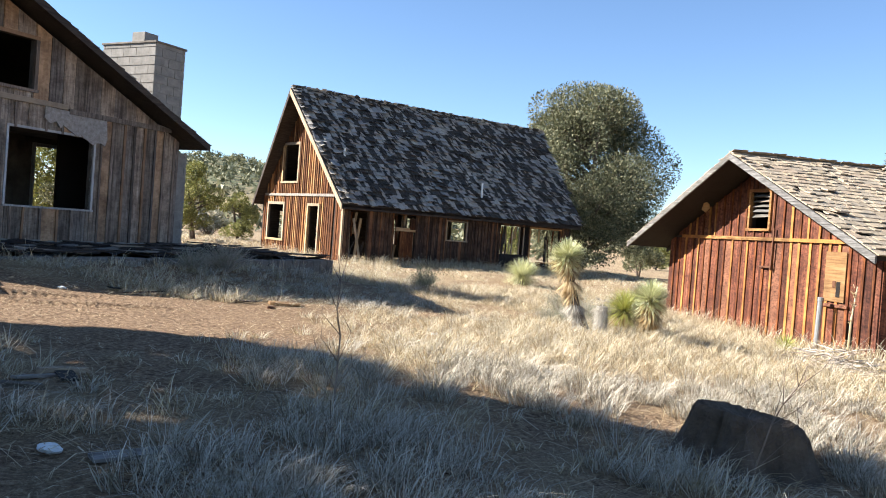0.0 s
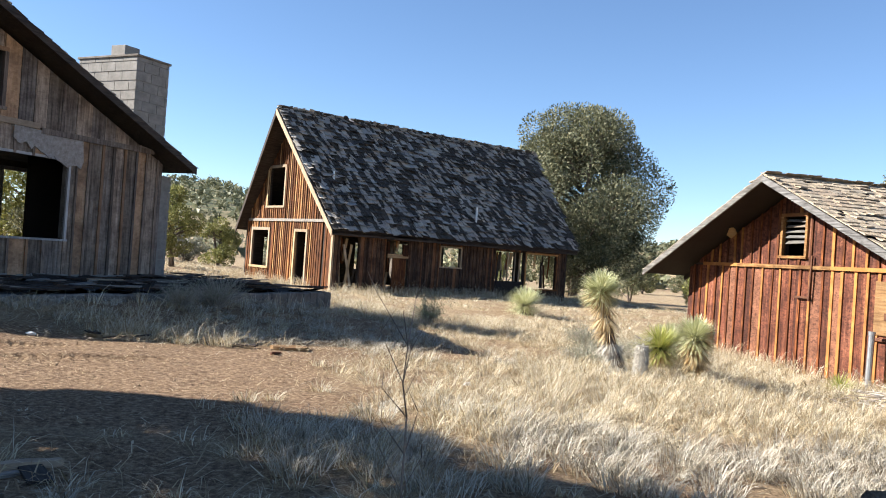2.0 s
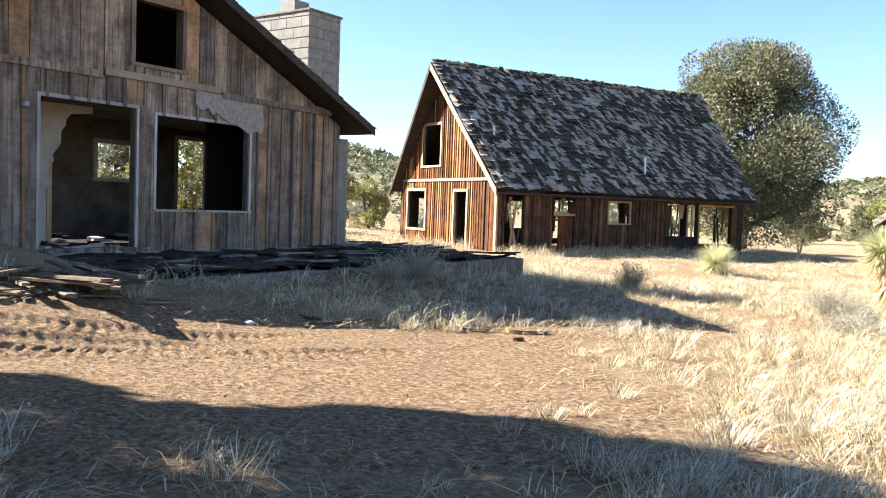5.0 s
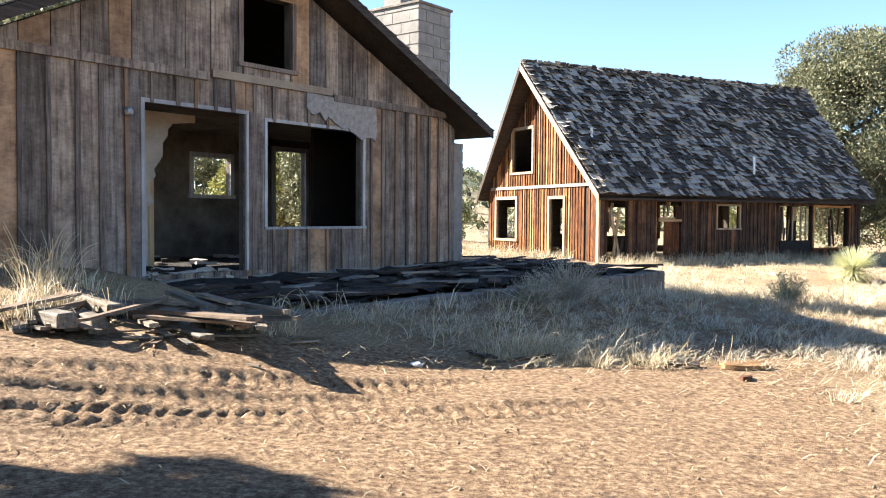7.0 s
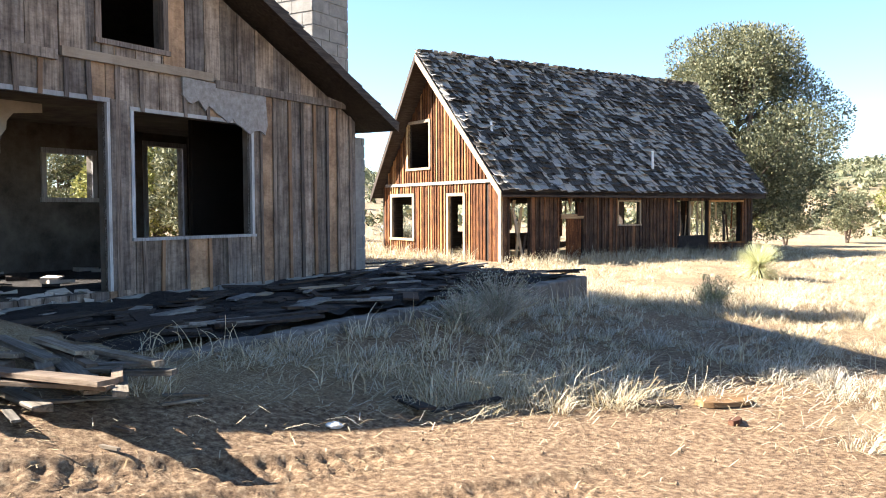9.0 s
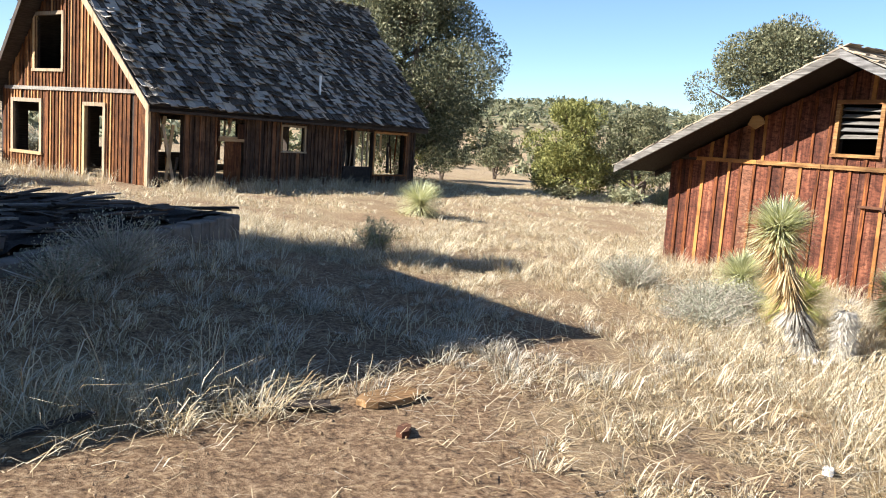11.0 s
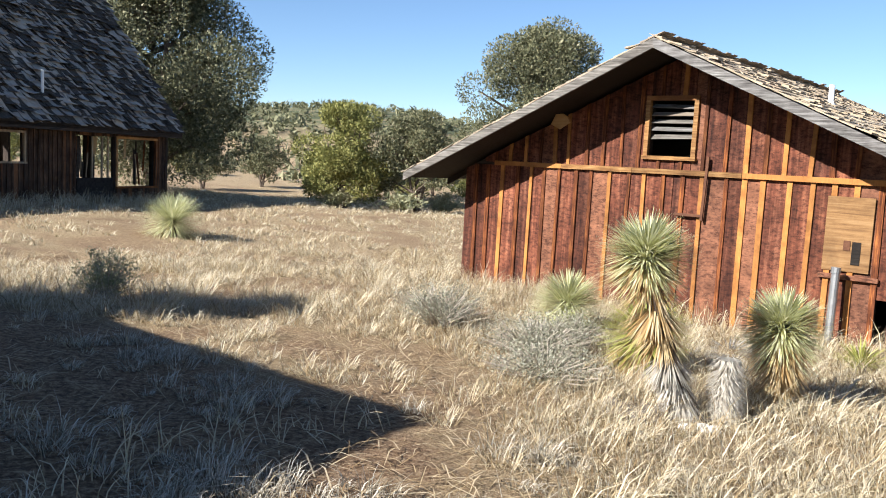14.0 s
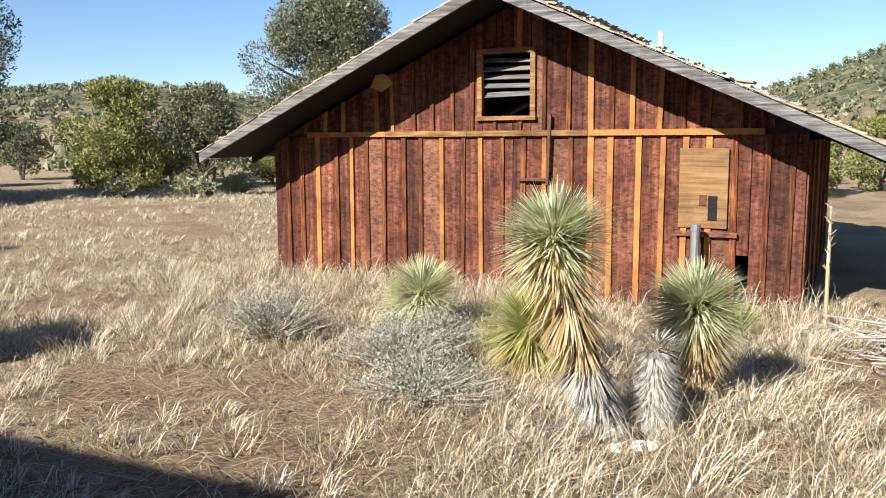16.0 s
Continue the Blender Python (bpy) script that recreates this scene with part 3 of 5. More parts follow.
def grey_house():
    rng = random.Random(11)
    house = thing("house", A, "derelict grey board house with empty windows and shingled roof", "house")
    to = side_x(0)
    apex, slope, apex_u, w0, w1 = 4.84, 0.462, -4.33, -8.66, 0.0
    fall = lambda u: (0.50 if u < apex_u else slope) * abs(u - apex_u)
    top = lambda u: apex - fall(u)
    door, win, up = (-5.93, -4.46, 0.62, 2.66), (-4.11, -2.27, 1.19, 2.60), (-4.51, -3.68, 3.33, 4.24)
    core = wall_core("wall", w0, w1, 0.5, top, [door, win, up], to, 0.12, M_INSIDE, house, (apex_u,))
    seam = 3.07
    boarding(core, w0, w1, 0.52, lambda u: min(seam, top(u)), [door, win], to, 0.31, M_GREY, rng, (apex_u,), battens=0.05, bmat=M_GREYB, gone=0.02)
    boarding(core, w0 + 0.35, w1 - 0.35, seam + 0.03, top, [up], to, 0.31, M_GREY, rng, (apex_u,), proud=0.034)
    # ledge boards along the seam
    for a, b, z in ((-8.6, -5.05, seam), (-5.0, -2.95, seam + 0.05), (-2.9, -0.3, seam - 0.02)):
        v, f = prism([(a, z - 0.05), (b, z - 0.05), (b, z + 0.05), (a, z + 0.05)], 0.075, 0.03, to)
        mesh_object("ledge_board", v, f, M_FASCIA if z > seam else M_GREY, core)
    framed(core, *up, to, M_GREYB, 0.07)
    framed(core, *win, to, M_PALETRIM, 0.045, 0.04)
    framed(core, *door, to, M_PALETRIM, 0.05, 0.04, sill=False, name="door_frame")
    v, f = prism([(-4.42, 0.62), (-4.2, 0.62), (-4.2, 2.7), (-4.42, 2.7)], 0.045, 0.0, to)
    mesh_object("post", v, f, M_GREY, core)
    # torn felt hanging over the head of the window
    edge = [(-3.42, 3.07), (-3.42, 2.86)]
    u = -3.42
    while u < -2.1:
        u += rng.uniform(0.05, 0.11)
        edge.append((u, 2.84 - 0.34 * min(1, (u + 3.42) / 1.2) + rng.uniform(-0.05, 0.05)))
    edge += [(-1.98, 2.62), (-2.02, 3.02)]
    v, f = prism(edge, 0.06, 0.035, to)
    mesh_object("torn_felt", v, f, M_INSUL, core, "ragged grey felt backing")
    # white lime crust and sill beam at the foot
    for k in range(34):
        u = -8.4 + k * 0.25
        h = rng.uniform(0.03, 0.075)
        v, f = prism([(u, 0.46), (u + 0.27, 0.46), (u + 0.27, 0.5 + h), (u, 0.5 + h * rng.uniform(0.6, 1.2))], rng.uniform(0.04, 0.09), 0.0, to)
        mesh_object("footing_stone", v, f, M_BLOCK, core)
    # other walls
    back = [(-2.75, -1.97, 1.7, 2.36), (-0.92, -0.16, 0.62, 2.58), (-5.6, -4.4, 1.3, 2.4)]
    wall_core("wall", w0, w1, 0.5, top, back, side_x(3.6), 0.12, M_INSIDE, house, (apex_u,))
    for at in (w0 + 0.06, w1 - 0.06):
        wall_core("wall", 0.12, 3.6, 0.5, lambda u: top(0), [], side_y(at), 0.1, M_INSIDE, house)
    framed(house, *back[0], side_x(3.6), M_PALETRIM, 0.08, 0.03, name="back_window")
    framed(house, *back[1], side_x(3.6), M_PALETRIM, 0.08, 0.03, sill=False, name="back_door_frame")
    box("floor", w0, w1, 0.0, 3.6, 0.46, 0.61, M_RUBBLE, house, "littered bare floor", 0)
    box("ceiling", w0 + 0.1, w1 - 0.1, 0.13, 3.5, 2.78, 2.84, M_INSIDE, house, "dark board ceiling", 0)
    # torn plasterboard partition
    pts = [(-7.6, 0.62), (-5.18, 0.62), (-5.18, 1.45)]
    for z in np.arange(1.5, 2.6, 0.09):
        pts.append((-5.12 + 0.32 * max(0, z - 1.7) + rng.uniform(-0.07, 0.07), float(z)))
    pts += [(-4.45, 2.62), (-4.45, 2.72), (-7.6, 2.72)]
    v, f = prism(pts, 0.0, -0.02, side_x(1.1))
    mesh_object("torn_partition", v, f, M_PLASTER, house, "ragged beige plasterboard")
    # Black sheet added so the room right of the window looks unlit.
    box("charred_partition", -2.05, -0.15, 1.3, 1.36, 0.62, 2.77, M_SHADEWOOD, house, "added black sheet darkening the room", 0)
    box("stud", -5.16, -5.08, 1.12, 1.2, 0.62, 2.72, M_TRIM, house, "bare stud")
    for k in range(30):
        x, y, a = rng.uniform(-6.2, -2.0), rng.uniform(0.2, 3.2), rng.uniform(0, 3.1)
        s = rng.uniform(0.08, 0.3)
        v = [tuple(pose(x, y, 0.62, rng.uniform(-8, 8), rng.uniform(-8, 8), math.degrees(a)) @ Vector(c)) for c in box_verts(-s, s, -s * 0.35, s * 0.35, 0, 0.03)]
        mesh_object("debris", v, BOX_FACES, M_PLASTER if k % 3 == 0 else M_DARKWOOD, house)
    for k in range(46):
        x, y = rng.uniform(-6.0, -4.3), rng.uniform(-0.55, 0.3)
        s = rng.uniform(0.04, 0.13)
        v = [tuple(pose(x, y, 0.60 if y > 0 else 0.43 + max(0.0, y + 0.3) * 0.4, rng.uniform(-20, 20), rng.uniform(-20, 20), rng.uniform(0, 180)) @ Vector(c)) for c in box_verts(-s, s, -s * 0.6, s * 0.6, 0, 0.03)]
        mesh_object("plaster_crumb", v, BOX_FACES, M_PLASTER, house)
    # roof
    rto = lambda u, y, z: (u, y, z)
    rz = lambda u: 5.02 - fall(u)
    slabs = gable_roof(house, M_DARKWOOD, apex_u, rz(apex_u), -9.1, rz(-9.1), 0.44, rz(0.44), -0.5, 4.1, 0.10, rto)
    for slab, u in zip(slabs, (-9.1, 0.44)):
        shakes(slab, (u, -0.52, rz(u)), (u, 4.1, rz(u)), (apex_u, -0.52, rz(apex_u)), (apex_u, 4.1, rz(apex_u)), M_SHAKE, M_SHAKEJ, rng, 0.17, 0.16,
               near=(lambda p: p.y < 0.9) if u < 0 else (lambda p: p.y < 0.5), curl=0.03)
        # barge board under the front edge
        v, f = prism([(u, rz(u) - 0.12), (apex_u, rz(apex_u) - 0.12), (apex_u, rz(apex_u) + 0.015), (u, rz(u) + 0.015)], 0.535, 0.503, to)
        mesh_object("barge_board", v, f, M_DARKWOOD, house)
    # block chimney and pier
    ch = blocks(house, -0.45, 0.43, 0.42, 2.10, 0.5, 4.99)
    cap = box("cap", -0.48, 0.46, 0.39, 2.13, 4.985, 5.03, M_CONC, ch, "rough concrete cap")
    box("flue", -0.26, 0.14, 1.0, 1.4, 5.03, 5.30, M_BLOCK, cap, "pale clay flue")
    blocks(house, 0.02, 0.30, 0.02, 0.38, 0.3, 2.62, "pier")
    # lamp globe by the door
    bm = bmesh.new()
    bmesh.ops.create_uvsphere(bm, u_segments=10, v_segments=6, radius=0.055, matrix=pose(-6.16, -0.08, 2.52))
    finish("porch_lamp", bm, M_METAL, core, "small round metal lamp base")
    return house


def terrace():
    rng = random.Random(12)
    t = thing("terrace", A, "crumbling concrete terrace strewn with rotten boards", "terrace")
    # slab with uneven lip
    n = 33
    for k in range(n):
        u = -6.25 + k * 0.25
        drop = rng.uniform(0, 0.025)
        box("kerb_stone", u + 0.003, u + 0.247, -3.02 + rng.uniform(-0.02, 0.02), -2.8, -0.25, 0.455 - drop, M_CONC, t, bevel=0.02)
    box("end_kerb", 2.0, 2.12, -2.8, 1.2, -0.25, 0.45, M_CONC, t, "broken concrete edge", 0.02)
    xs, ys = np.linspace(-6.4, 2.0, 110), np.linspace(-2.8, -0.02, 40)
    X, Y = np.meshgrid(xs, ys)
    Z = 0.39 + 0.09 * lattice(X * 1.7, Y * 1.7, 21) + 0.07 * lattice(X * 5, Y * 5, 22) + 0.05 * step(-1.2, 0, Y)
    idx = np.arange(X.size).reshape(X.shape)
    fs = np.stack([idx[:-1, :-1].ravel(), idx[:-1, 1:].ravel(), idx[1:, 1:].ravel(), idx[1:, :-1].ravel()], 1)
    ob = poly_mesh("rubble_bed", np.stack([X.ravel(), Y.ravel(), Z.ravel()], 1), fs, M_RUBBLE, t)
    ob["label"] = "black charred rubble"
    box("slab", -6.25, 2.0, -2.8, 1.2, -0.2, 0.37, M_CONC, t, "", 0)
    for k in range(150):
        u, y = rng.uniform(-6.0, 1.6), rng.uniform(-2.7, -0.35)
        ln, w = rng.uniform(0.2, 1.1), rng.uniform(0.03, 0.09)
        m = pose(u, y, 0.48 + rng.uniform(0, 0.06), rng.uniform(-6, 6), rng.uniform(-4, 4), rng.gauss(0, 28))
        mesh_object("rotten_board", [tuple(m @ Vector(c)) for c in box_verts(-ln / 2, ln / 2, -w, w, 0, 0.022)], BOX_FACES, M_DARKWOOD if k % 6 else M_FASCIA, t)
    for k in range(40):
        u, y = rng.uniform(-1.2, 1.7), rng.uniform(-1.4, 0.9)
        ln, w = rng.uniform(0.5, 1.5), rng.uniform(0.03, 0.07)
        m = pose(u, y, 0.48 + rng.uniform(0, 0.10), rng.uniform(-5, 5), rng.uniform(-4, 4), rng.gauss(10, 14))
        mesh_object("rotten_board", [tuple(m @ Vector(c)) for c in box_verts(-ln / 2, ln / 2, -w, w, 0, 0.022)], BOX_FACES, M_DARKWOOD if k % 5 else M_FASCIA, t)


# ---- the brown cabin with the steep shake roof ----
def brown_cabin():
    rng = random.Random(21)
    cabin = thing("cabin", B, "derelict sunburnt board cabin with a steep dark shake roof", "cabin")
    ridge_v, ridge_z, eave_z, span = 3.95, 6.40, 2.03, 7.72
    low_v = 0.18
    pitch = (ridge_z - eave_z) / (ridge_v - low_v)
    under = lambda v: ridge_z - 0.16 - pitch * abs(v - ridge_v)
    g0, g1, f0, f1 = 0.58, 7.32, 0.45, 11.85
    # gable wall
    gw, gd, up = (5.38, 6.72, 0.57, 1.95), (2.44, 3.24, -0.02, 1.93), (4.34, 5.62, 2.89, 4.34)
    to = side_y(f0)
    core = wall_core("wall", g0, g1, -0.25, under, [gw, gd, up], to, 0.1, M_DARKWOOD, cabin, (ridge_v,))
    boarding(core, g0, g1, -0.1, lambda v: min(2.34, under(v)), [gw, gd], to, 0.155, M_BROWN, rng, (ridge_v,), battens=0.042, bmat=M_BROWNB, gone=0.04)
    boarding(core, g0 + 0.3, g1 - 0.3, 2.36, under, [up], to, 0.155, M_BROWN, rng, (ridge_v,), proud=0.03, battens=0.042, bmat=M_BROWNB, gone=0.04)
    v, f = prism([(g0 + 0.2, 2.30), (g1 - 0.2, 2.30), (g1 - 0.2, 2.40), (g0 + 0.2, 2.40)], 0.085, 0.03, to)
    mesh_object("rail", v, f, M_FASCIA, core)
    framed(core, *gw, to, M_TRIM, 0.11, 0.07)
    framed(core, *up, to, M_TRIM, 0.10, 0.07)
    framed(core, *gd, to, M_TRIM, 0.10, 0.07, sill=False, name="door_frame")
    v, f = prism([(g0 - 0.03, -0.1), (g0 + 0.09, -0.1), (g0 + 0.09, 2.3), (g0 - 0.03, 2.3)], 0.07, 0.0, to)
    mesh_object("corner_board", v, f, M_TRIM, core)
    box("step", f0 - 0.5, f0 - 0.06, 2.3, 3.5, -0.2, -0.02, M_CONC, cabin, "pale concrete doorstep")
    # long wall
    holes = [(0.72, 1.47, 0.15, 1.85), (2.6, 3.6, -0.1, 1.84), (5.10, 6.05, 1.02, 1.74), (7.88, 9.42, 0.60, 1.78), (9.55, 11.3, 0.34, 1.74)]
    to = side_x(g0)
    eave_top = lambda u: under(g0) + 0.02
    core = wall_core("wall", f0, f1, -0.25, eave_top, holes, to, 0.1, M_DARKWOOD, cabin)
    boarding(core, f0 + 0.02, f1, -0.2, lambda u: 1.9, holes + [(7.88, 9.42, -0.3, 0.62)], to, 0.165, M_SHADY, rng, battens=0.042, bmat=M_SHADY, gone=0.05)
    framed(core, *holes[2], to, M_TRIM, 0.06, 0.05)
    framed(core, *holes[4], to, M_BROWNB, 0.07, 0.05)
    v, f = prism([(7.92, -0.2), (9.38, -0.2), (9.38, 0.60), (7.92, 0.60)], 0.03, 0.004, to)
    mesh_object("dark_panel", v, f, M_RUBBLE, core, "black painted lower panel")
    for u in (8.55, 8.95, 9.2):
        box("stud", u, u + 0.05, g0 + 0.02, g0 + 0.07, 0.5, 1.76, M_TRIM, core)
    # broken door standing in the second opening
    door = box("door", 2.95, 3.55, g0 + 0.03, g0 + 0.07, -0.1, 1.25, M_BROWN, core, "broken plank door with a cross rail")
    box("cross_rail", 2.7, 3.62, g0 - 0.02, g0 + 0.025, 1.22, 1.36, M_TRIMX, door)
    box("hanging_board", 3.35, 3.6, g0 - 0.03, g0 + 0.02, 1.3, 1.72, M_BROWN, door)
    for a, b, c in ((0.95, 8, 0.0), (1.2, -14, 0.05)):
        m = pose(a, g0 + 0.04, 0.1, 0, b, 0)
        mesh_object("loose_board", [tuple(m @ Vector(q)) for q in box_verts(0, 0.09, 0, 0.03, 0, 1.5)], BOX_FACES, M_TRIM, core)
    # broken boards, studs and rags left in the openings
    for u0, u1, z0, z1, n in ((0.75, 1.45, 0.1, 1.8, 7), (2.62, 3.0, -0.1, 1.8, 4), (3.1, 3.58, 1.3, 1.84, 4), (7.95, 9.4, 0.6, 1.76, 9), (9.6, 11.25, 0.36, 1.72, 6)):
        for k in range(n):
            a, ln, w = rng.uniform(u0, u1 - 0.1), rng.uniform(0.35, 1.0) * (z1 - z0), rng.uniform(0.025, 0.06)
            low = z0 if k % 2 else z1 - ln
            m = pose(a + 0.05, g0 + rng.uniform(0.12, 0.5), low, rng.uniform(-6, 6), rng.uniform(-9, 9), rng.uniform(-30, 30))
            mesh_object("loose_board", [tuple(m @ Vector(q)) for q in box_verts(-w, w, -0.012, 0.012, 0, ln)], BOX_FACES, (M_TRIM, M_DARKWOOD, M_BROWN)[k % 3], core)
    box("sill_beam", f0, f1, g0 - 0.12, g0 - 0.04, -0.42, -0.16, M_DARKWOOD, cabin, "dark rotten sill beam", 0.01)
    # far walls
    back = [(1.2, 2.3, 0.5, 1.7), (3.6, 4.6, 0.7, 1.7), (5.6, 7.2, 0.6, 1.75), (7.8, 9.6, 0.2, 1.85), (9.8, 11.6, 0.2, 1.85)]
    wall_core("wall", f0, f1, -0.25, lambda u: under(g1) + 0.02, back, side_x(g1), 0.1, M_DARKWOOD, cabin)
    wall_core("wall", g0, g1, -0.25, under, [(1.2, 3.4, 0.0, 1.9), (3.8, 6.9, 0.0, 1.9)], side_y(f1), 0.1, M_DARKWOOD, cabin, (ridge_v,))
    wall_core("wall", g0 + 0.1, g1 - 0.1, -0.2, lambda v: 2.2, [(4.2, 6.9, -0.1, 2.0), (1.2, 3.4, -0.1, 2.0)], side_y(7.4), 0.08, M_INSIDE, cabin)
    box("floor", f0 + 0.1, f1 - 0.1, g0, g1 - 0.1, -0.25, -0.12, M_RUBBLE, cabin, "", 0)
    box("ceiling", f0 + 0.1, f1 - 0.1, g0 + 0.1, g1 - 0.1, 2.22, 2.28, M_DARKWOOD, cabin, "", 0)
    # roof
    rto = lambda v, u, z: (u, v, z)
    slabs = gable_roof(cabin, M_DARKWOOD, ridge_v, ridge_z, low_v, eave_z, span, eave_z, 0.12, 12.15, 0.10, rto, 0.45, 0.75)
    for slab, v0 in zip(slabs, (low_v, span)):
        shakes(slab, (0.14, v0, eave_z), (12.15, v0, eave_z), (-0.31, ridge_v, ridge_z), (12.90, ridge_v, ridge_z), M_SHAKE, M_SHAKEJ, rng, 0.215, 0.155,
               near=(lambda p: p.x < 5.5 and p.z < 5.2) if v0 < 1 else None, gone=0.05, curl=0.62)
    # ridge caps, fascia and rake boards
    for k in range(66):
        u = k * 0.2 - 0.3
        m = pose(u, ridge_v, ridge_z + 0.02, rng.uniform(-3, 3), rng.uniform(-5, 2), rng.uniform(-3, 3))
        for sgn in (-1, 1):
            v = [tuple(m @ Vector(c)) for c in ((0, 0, 0.03), (0.2, 0, 0.03), (0.2, sgn * 0.16, -0.14), (0, sgn * 0.16, -0.14), (0, 0, 0.045), (0.2, 0, 0.045), (0.2, sgn * 0.16, -0.125), (0, sgn * 0.16, -0.125))]
            mesh_object("ridge_shake", v, BOX_FACES, M_SHAKE, slabs[0])
    box("fascia", 0.12, 12.15, low_v, low_v + 0.03, eave_z - 0.17, eave_z - 0.01, M_DARKWOOD, cabin)
    for v0 in (low_v, span):
        a, b, w = Vector((0.09, v0, eave_z)), Vector((-0.36, ridge_v, ridge_z)), Vector((0, 0, -0.24))
        t = Vector((0.035, 0, 0))
        vs = [a, b, b + w, a + w]
        mesh_object("rake_board", [tuple(p) for p in vs] + [tuple(p + t) for p in vs], BOX_FACES, M_TRIM if v0 < 1 else M_DARKWOOD, cabin, "pale bare rake board" if v0 < 1 else "")
    pipe_vent(cabin, 6.92, 0.80, eave_z + pitch * (0.80 - low_v), 0.66)
    pipe_vent(cabin, 0.95, 1.75, eave_z + pitch * (1.75 - low_v), 0.3)
    return cabin


def pipe_vent(parent, x, y, z, h):
    bm = bmesh.new()
    bmesh.ops.create_cone(bm, cap_ends=True, segments=10, radius1=0.04, radius2=0.038, depth=h, matrix=pose(x, y, z + h / 2))
    bmesh.ops.create_cone(bm, cap_ends=True, segments=10, radius1=0.07, radius2=0.045, depth=0.06, matrix=pose(x, y, z + 0.03))
    finish("vent_pipe", bm, M_WHITE, parent, "white vent pipe")


# ---- the red shed ----
def red_shed():
    rng = random.Random(31)
    shed = thing("shed", C, "weathered red board-and-batten shed with a shallow gable roof", "shed")
    to = side_x(0)
    slope, apex_u, apex_z, width, depth = 0.452, 3.72, 3.34, 7.14, 6.5
    rz = lambda u: apex_z - slope * abs(u - apex_u)
    top = lambda u: rz(u) - 0.13
    vent = (3.31, 3.96, 1.85, 2.62)
    hole = (6.42, 6.57, -0.30, 0.24)
    core = wall_core("wall", 0, width, -0.75, top, [vent, hole], to, 0.1, M_DARKWOOD, shed, (apex_u,))
    boarding(core, 0, width, -0.62, lambda u: min(1.60, top(u)), [hole], to, 0.29, M_RED, rng, (apex_u,), battens=0.06, bmat=M_REDB)
    boarding(core, 0.4, width - 0.35, 1.67, top, [vent], to, 0.29, M_RED, rng, (apex_u,), proud=0.03, battens=0.055, bmat=M_REDB)
    for a, b in ((0.62, 1.9), (1.9, 3.1), (3.1, 4.7), (4.7, 6.7)):
        v, f = prism([(a + 0.004, 1.60), (b - 0.004, 1.60), (b - 0.004, 1.67), (a + 0.004, 1.67)], 0.075 + rng.uniform(0, 0.008), 0.0, to)
        mesh_object("rail", v, f, M_REDB if a < 1.8 or a > 4.5 else M_SHEDTRIM, core)
    fr = framed(core, *vent, to, M_SHEDTRIM, 0.065, 0.07)
    fr["label"] = "louvred vent with a bare timber frame"
    for k in range(5):
        z = 2.54 - k * 0.105
        m = pose(3.635, 0.03, z, 38 + rng.uniform(-6, 6), rng.uniform(-2, 2), 0)
        mesh_object("louvre", [tuple(m @ Vector(c)) for c in box_verts(-0.32, 0.32, -0.045, 0.045, 0, 0.010)], BOX_FACES, M_BARGE, fr)
    # plywood patch with a hasp hole
    patch = box("plywood_patch", 5.79, 6.33, -0.062, -0.045, 0.54, 1.45, M_PLY, core, "bare plywood patch", 0.003)
    # Thin black sheet paints in the dark depth of the hole.
    box("hole_cover", 6.12, 6.22, -0.068, -0.063, 0.63, 0.91, M_SHADEWOOD, patch, "black sheet standing for a dark hole", 0)
    box("latch_plate", 6.02, 6.10, -0.072, -0.063, 0.80, 0.92, M_RUST, patch, "rusty latch plate", 0.002)
    box("door_ledge", 5.76, 6.45, -0.085, -0.045, 0.44, 0.50, M_RED, core)
    # old iron strap and hook
    box("iron_bar", 3.80, 4.20, -0.10, -0.075, 1.04, 1.08, M_RUST, core, "rusty iron bar")
    m = pose(4.20, -0.09, 1.00, 0, 2, 0)
    mesh_object("iron_rod", [tuple(m @ Vector(c)) for c in box_verts(-0.018, 0.018, -0.015, 0.015, 0, 0.86)], BOX_FACES, M_RUST, core, "rusty iron rod")
    # other walls and floor
    for at in (0.05, width - 0.05):
        wall = wall_core("wall", 0.1, depth, -0.75, lambda u: top(0), [], side_y(at), 0.05, M_DARKWOOD, shed)
    out = lambda u, o, z: (width + o, u, z)
    boarding(wall, 0.0, depth, -0.62, lambda u: top(0), [], out, 0.29, M_RED, rng, battens=0.055, bmat=M_REDB)
    wall_core("wall", 0, width, -0.75, top, [], side_x(depth), 0.1, M_DARKWOOD, shed, (apex_u,))
    box("floor", 0.1, width - 0.1, 0.1, depth - 0.1, -0.7, -0.6, M_RUBBLE, shed, "", 0)
    # roof
    rto = lambda u, y, z: (u, y, z)
    u0, u1 = -0.60, 8.0
    # Roof underside is coloured near-black to deepen the shade below the eaves.
    slabs = gable_roof(shed, M_SHADEWOOD, apex_u, apex_z, u0, rz(u0), u1, rz(u1), -0.90, depth + 0.4, 0.07, rto)
    for slab, u in zip(slabs, (u0, u1)):
        shakes(slab, (u, -0.91, rz(u)), (u, depth + 0.4, rz(u)), (apex_u, -0.91, apex_z), (apex_u, depth + 0.4, apex_z), M_TANSHAKE, M_TANSHAKEJ, rng, 0.19, 0.17,
               near=(lambda p: p.y < 1.6) if u > 0 else None, gone=0.03, curl=0.04)
        v, f = prism([(u, rz(u) - 0.125), (apex_u, apex_z - 0.125), (apex_u, apex_z + 0.005), (u, rz(u) + 0.005)], 0.935, 0.902, to)
        mesh_object("barge_board", v, f, M_BARGE, shed, "silvered barge board")
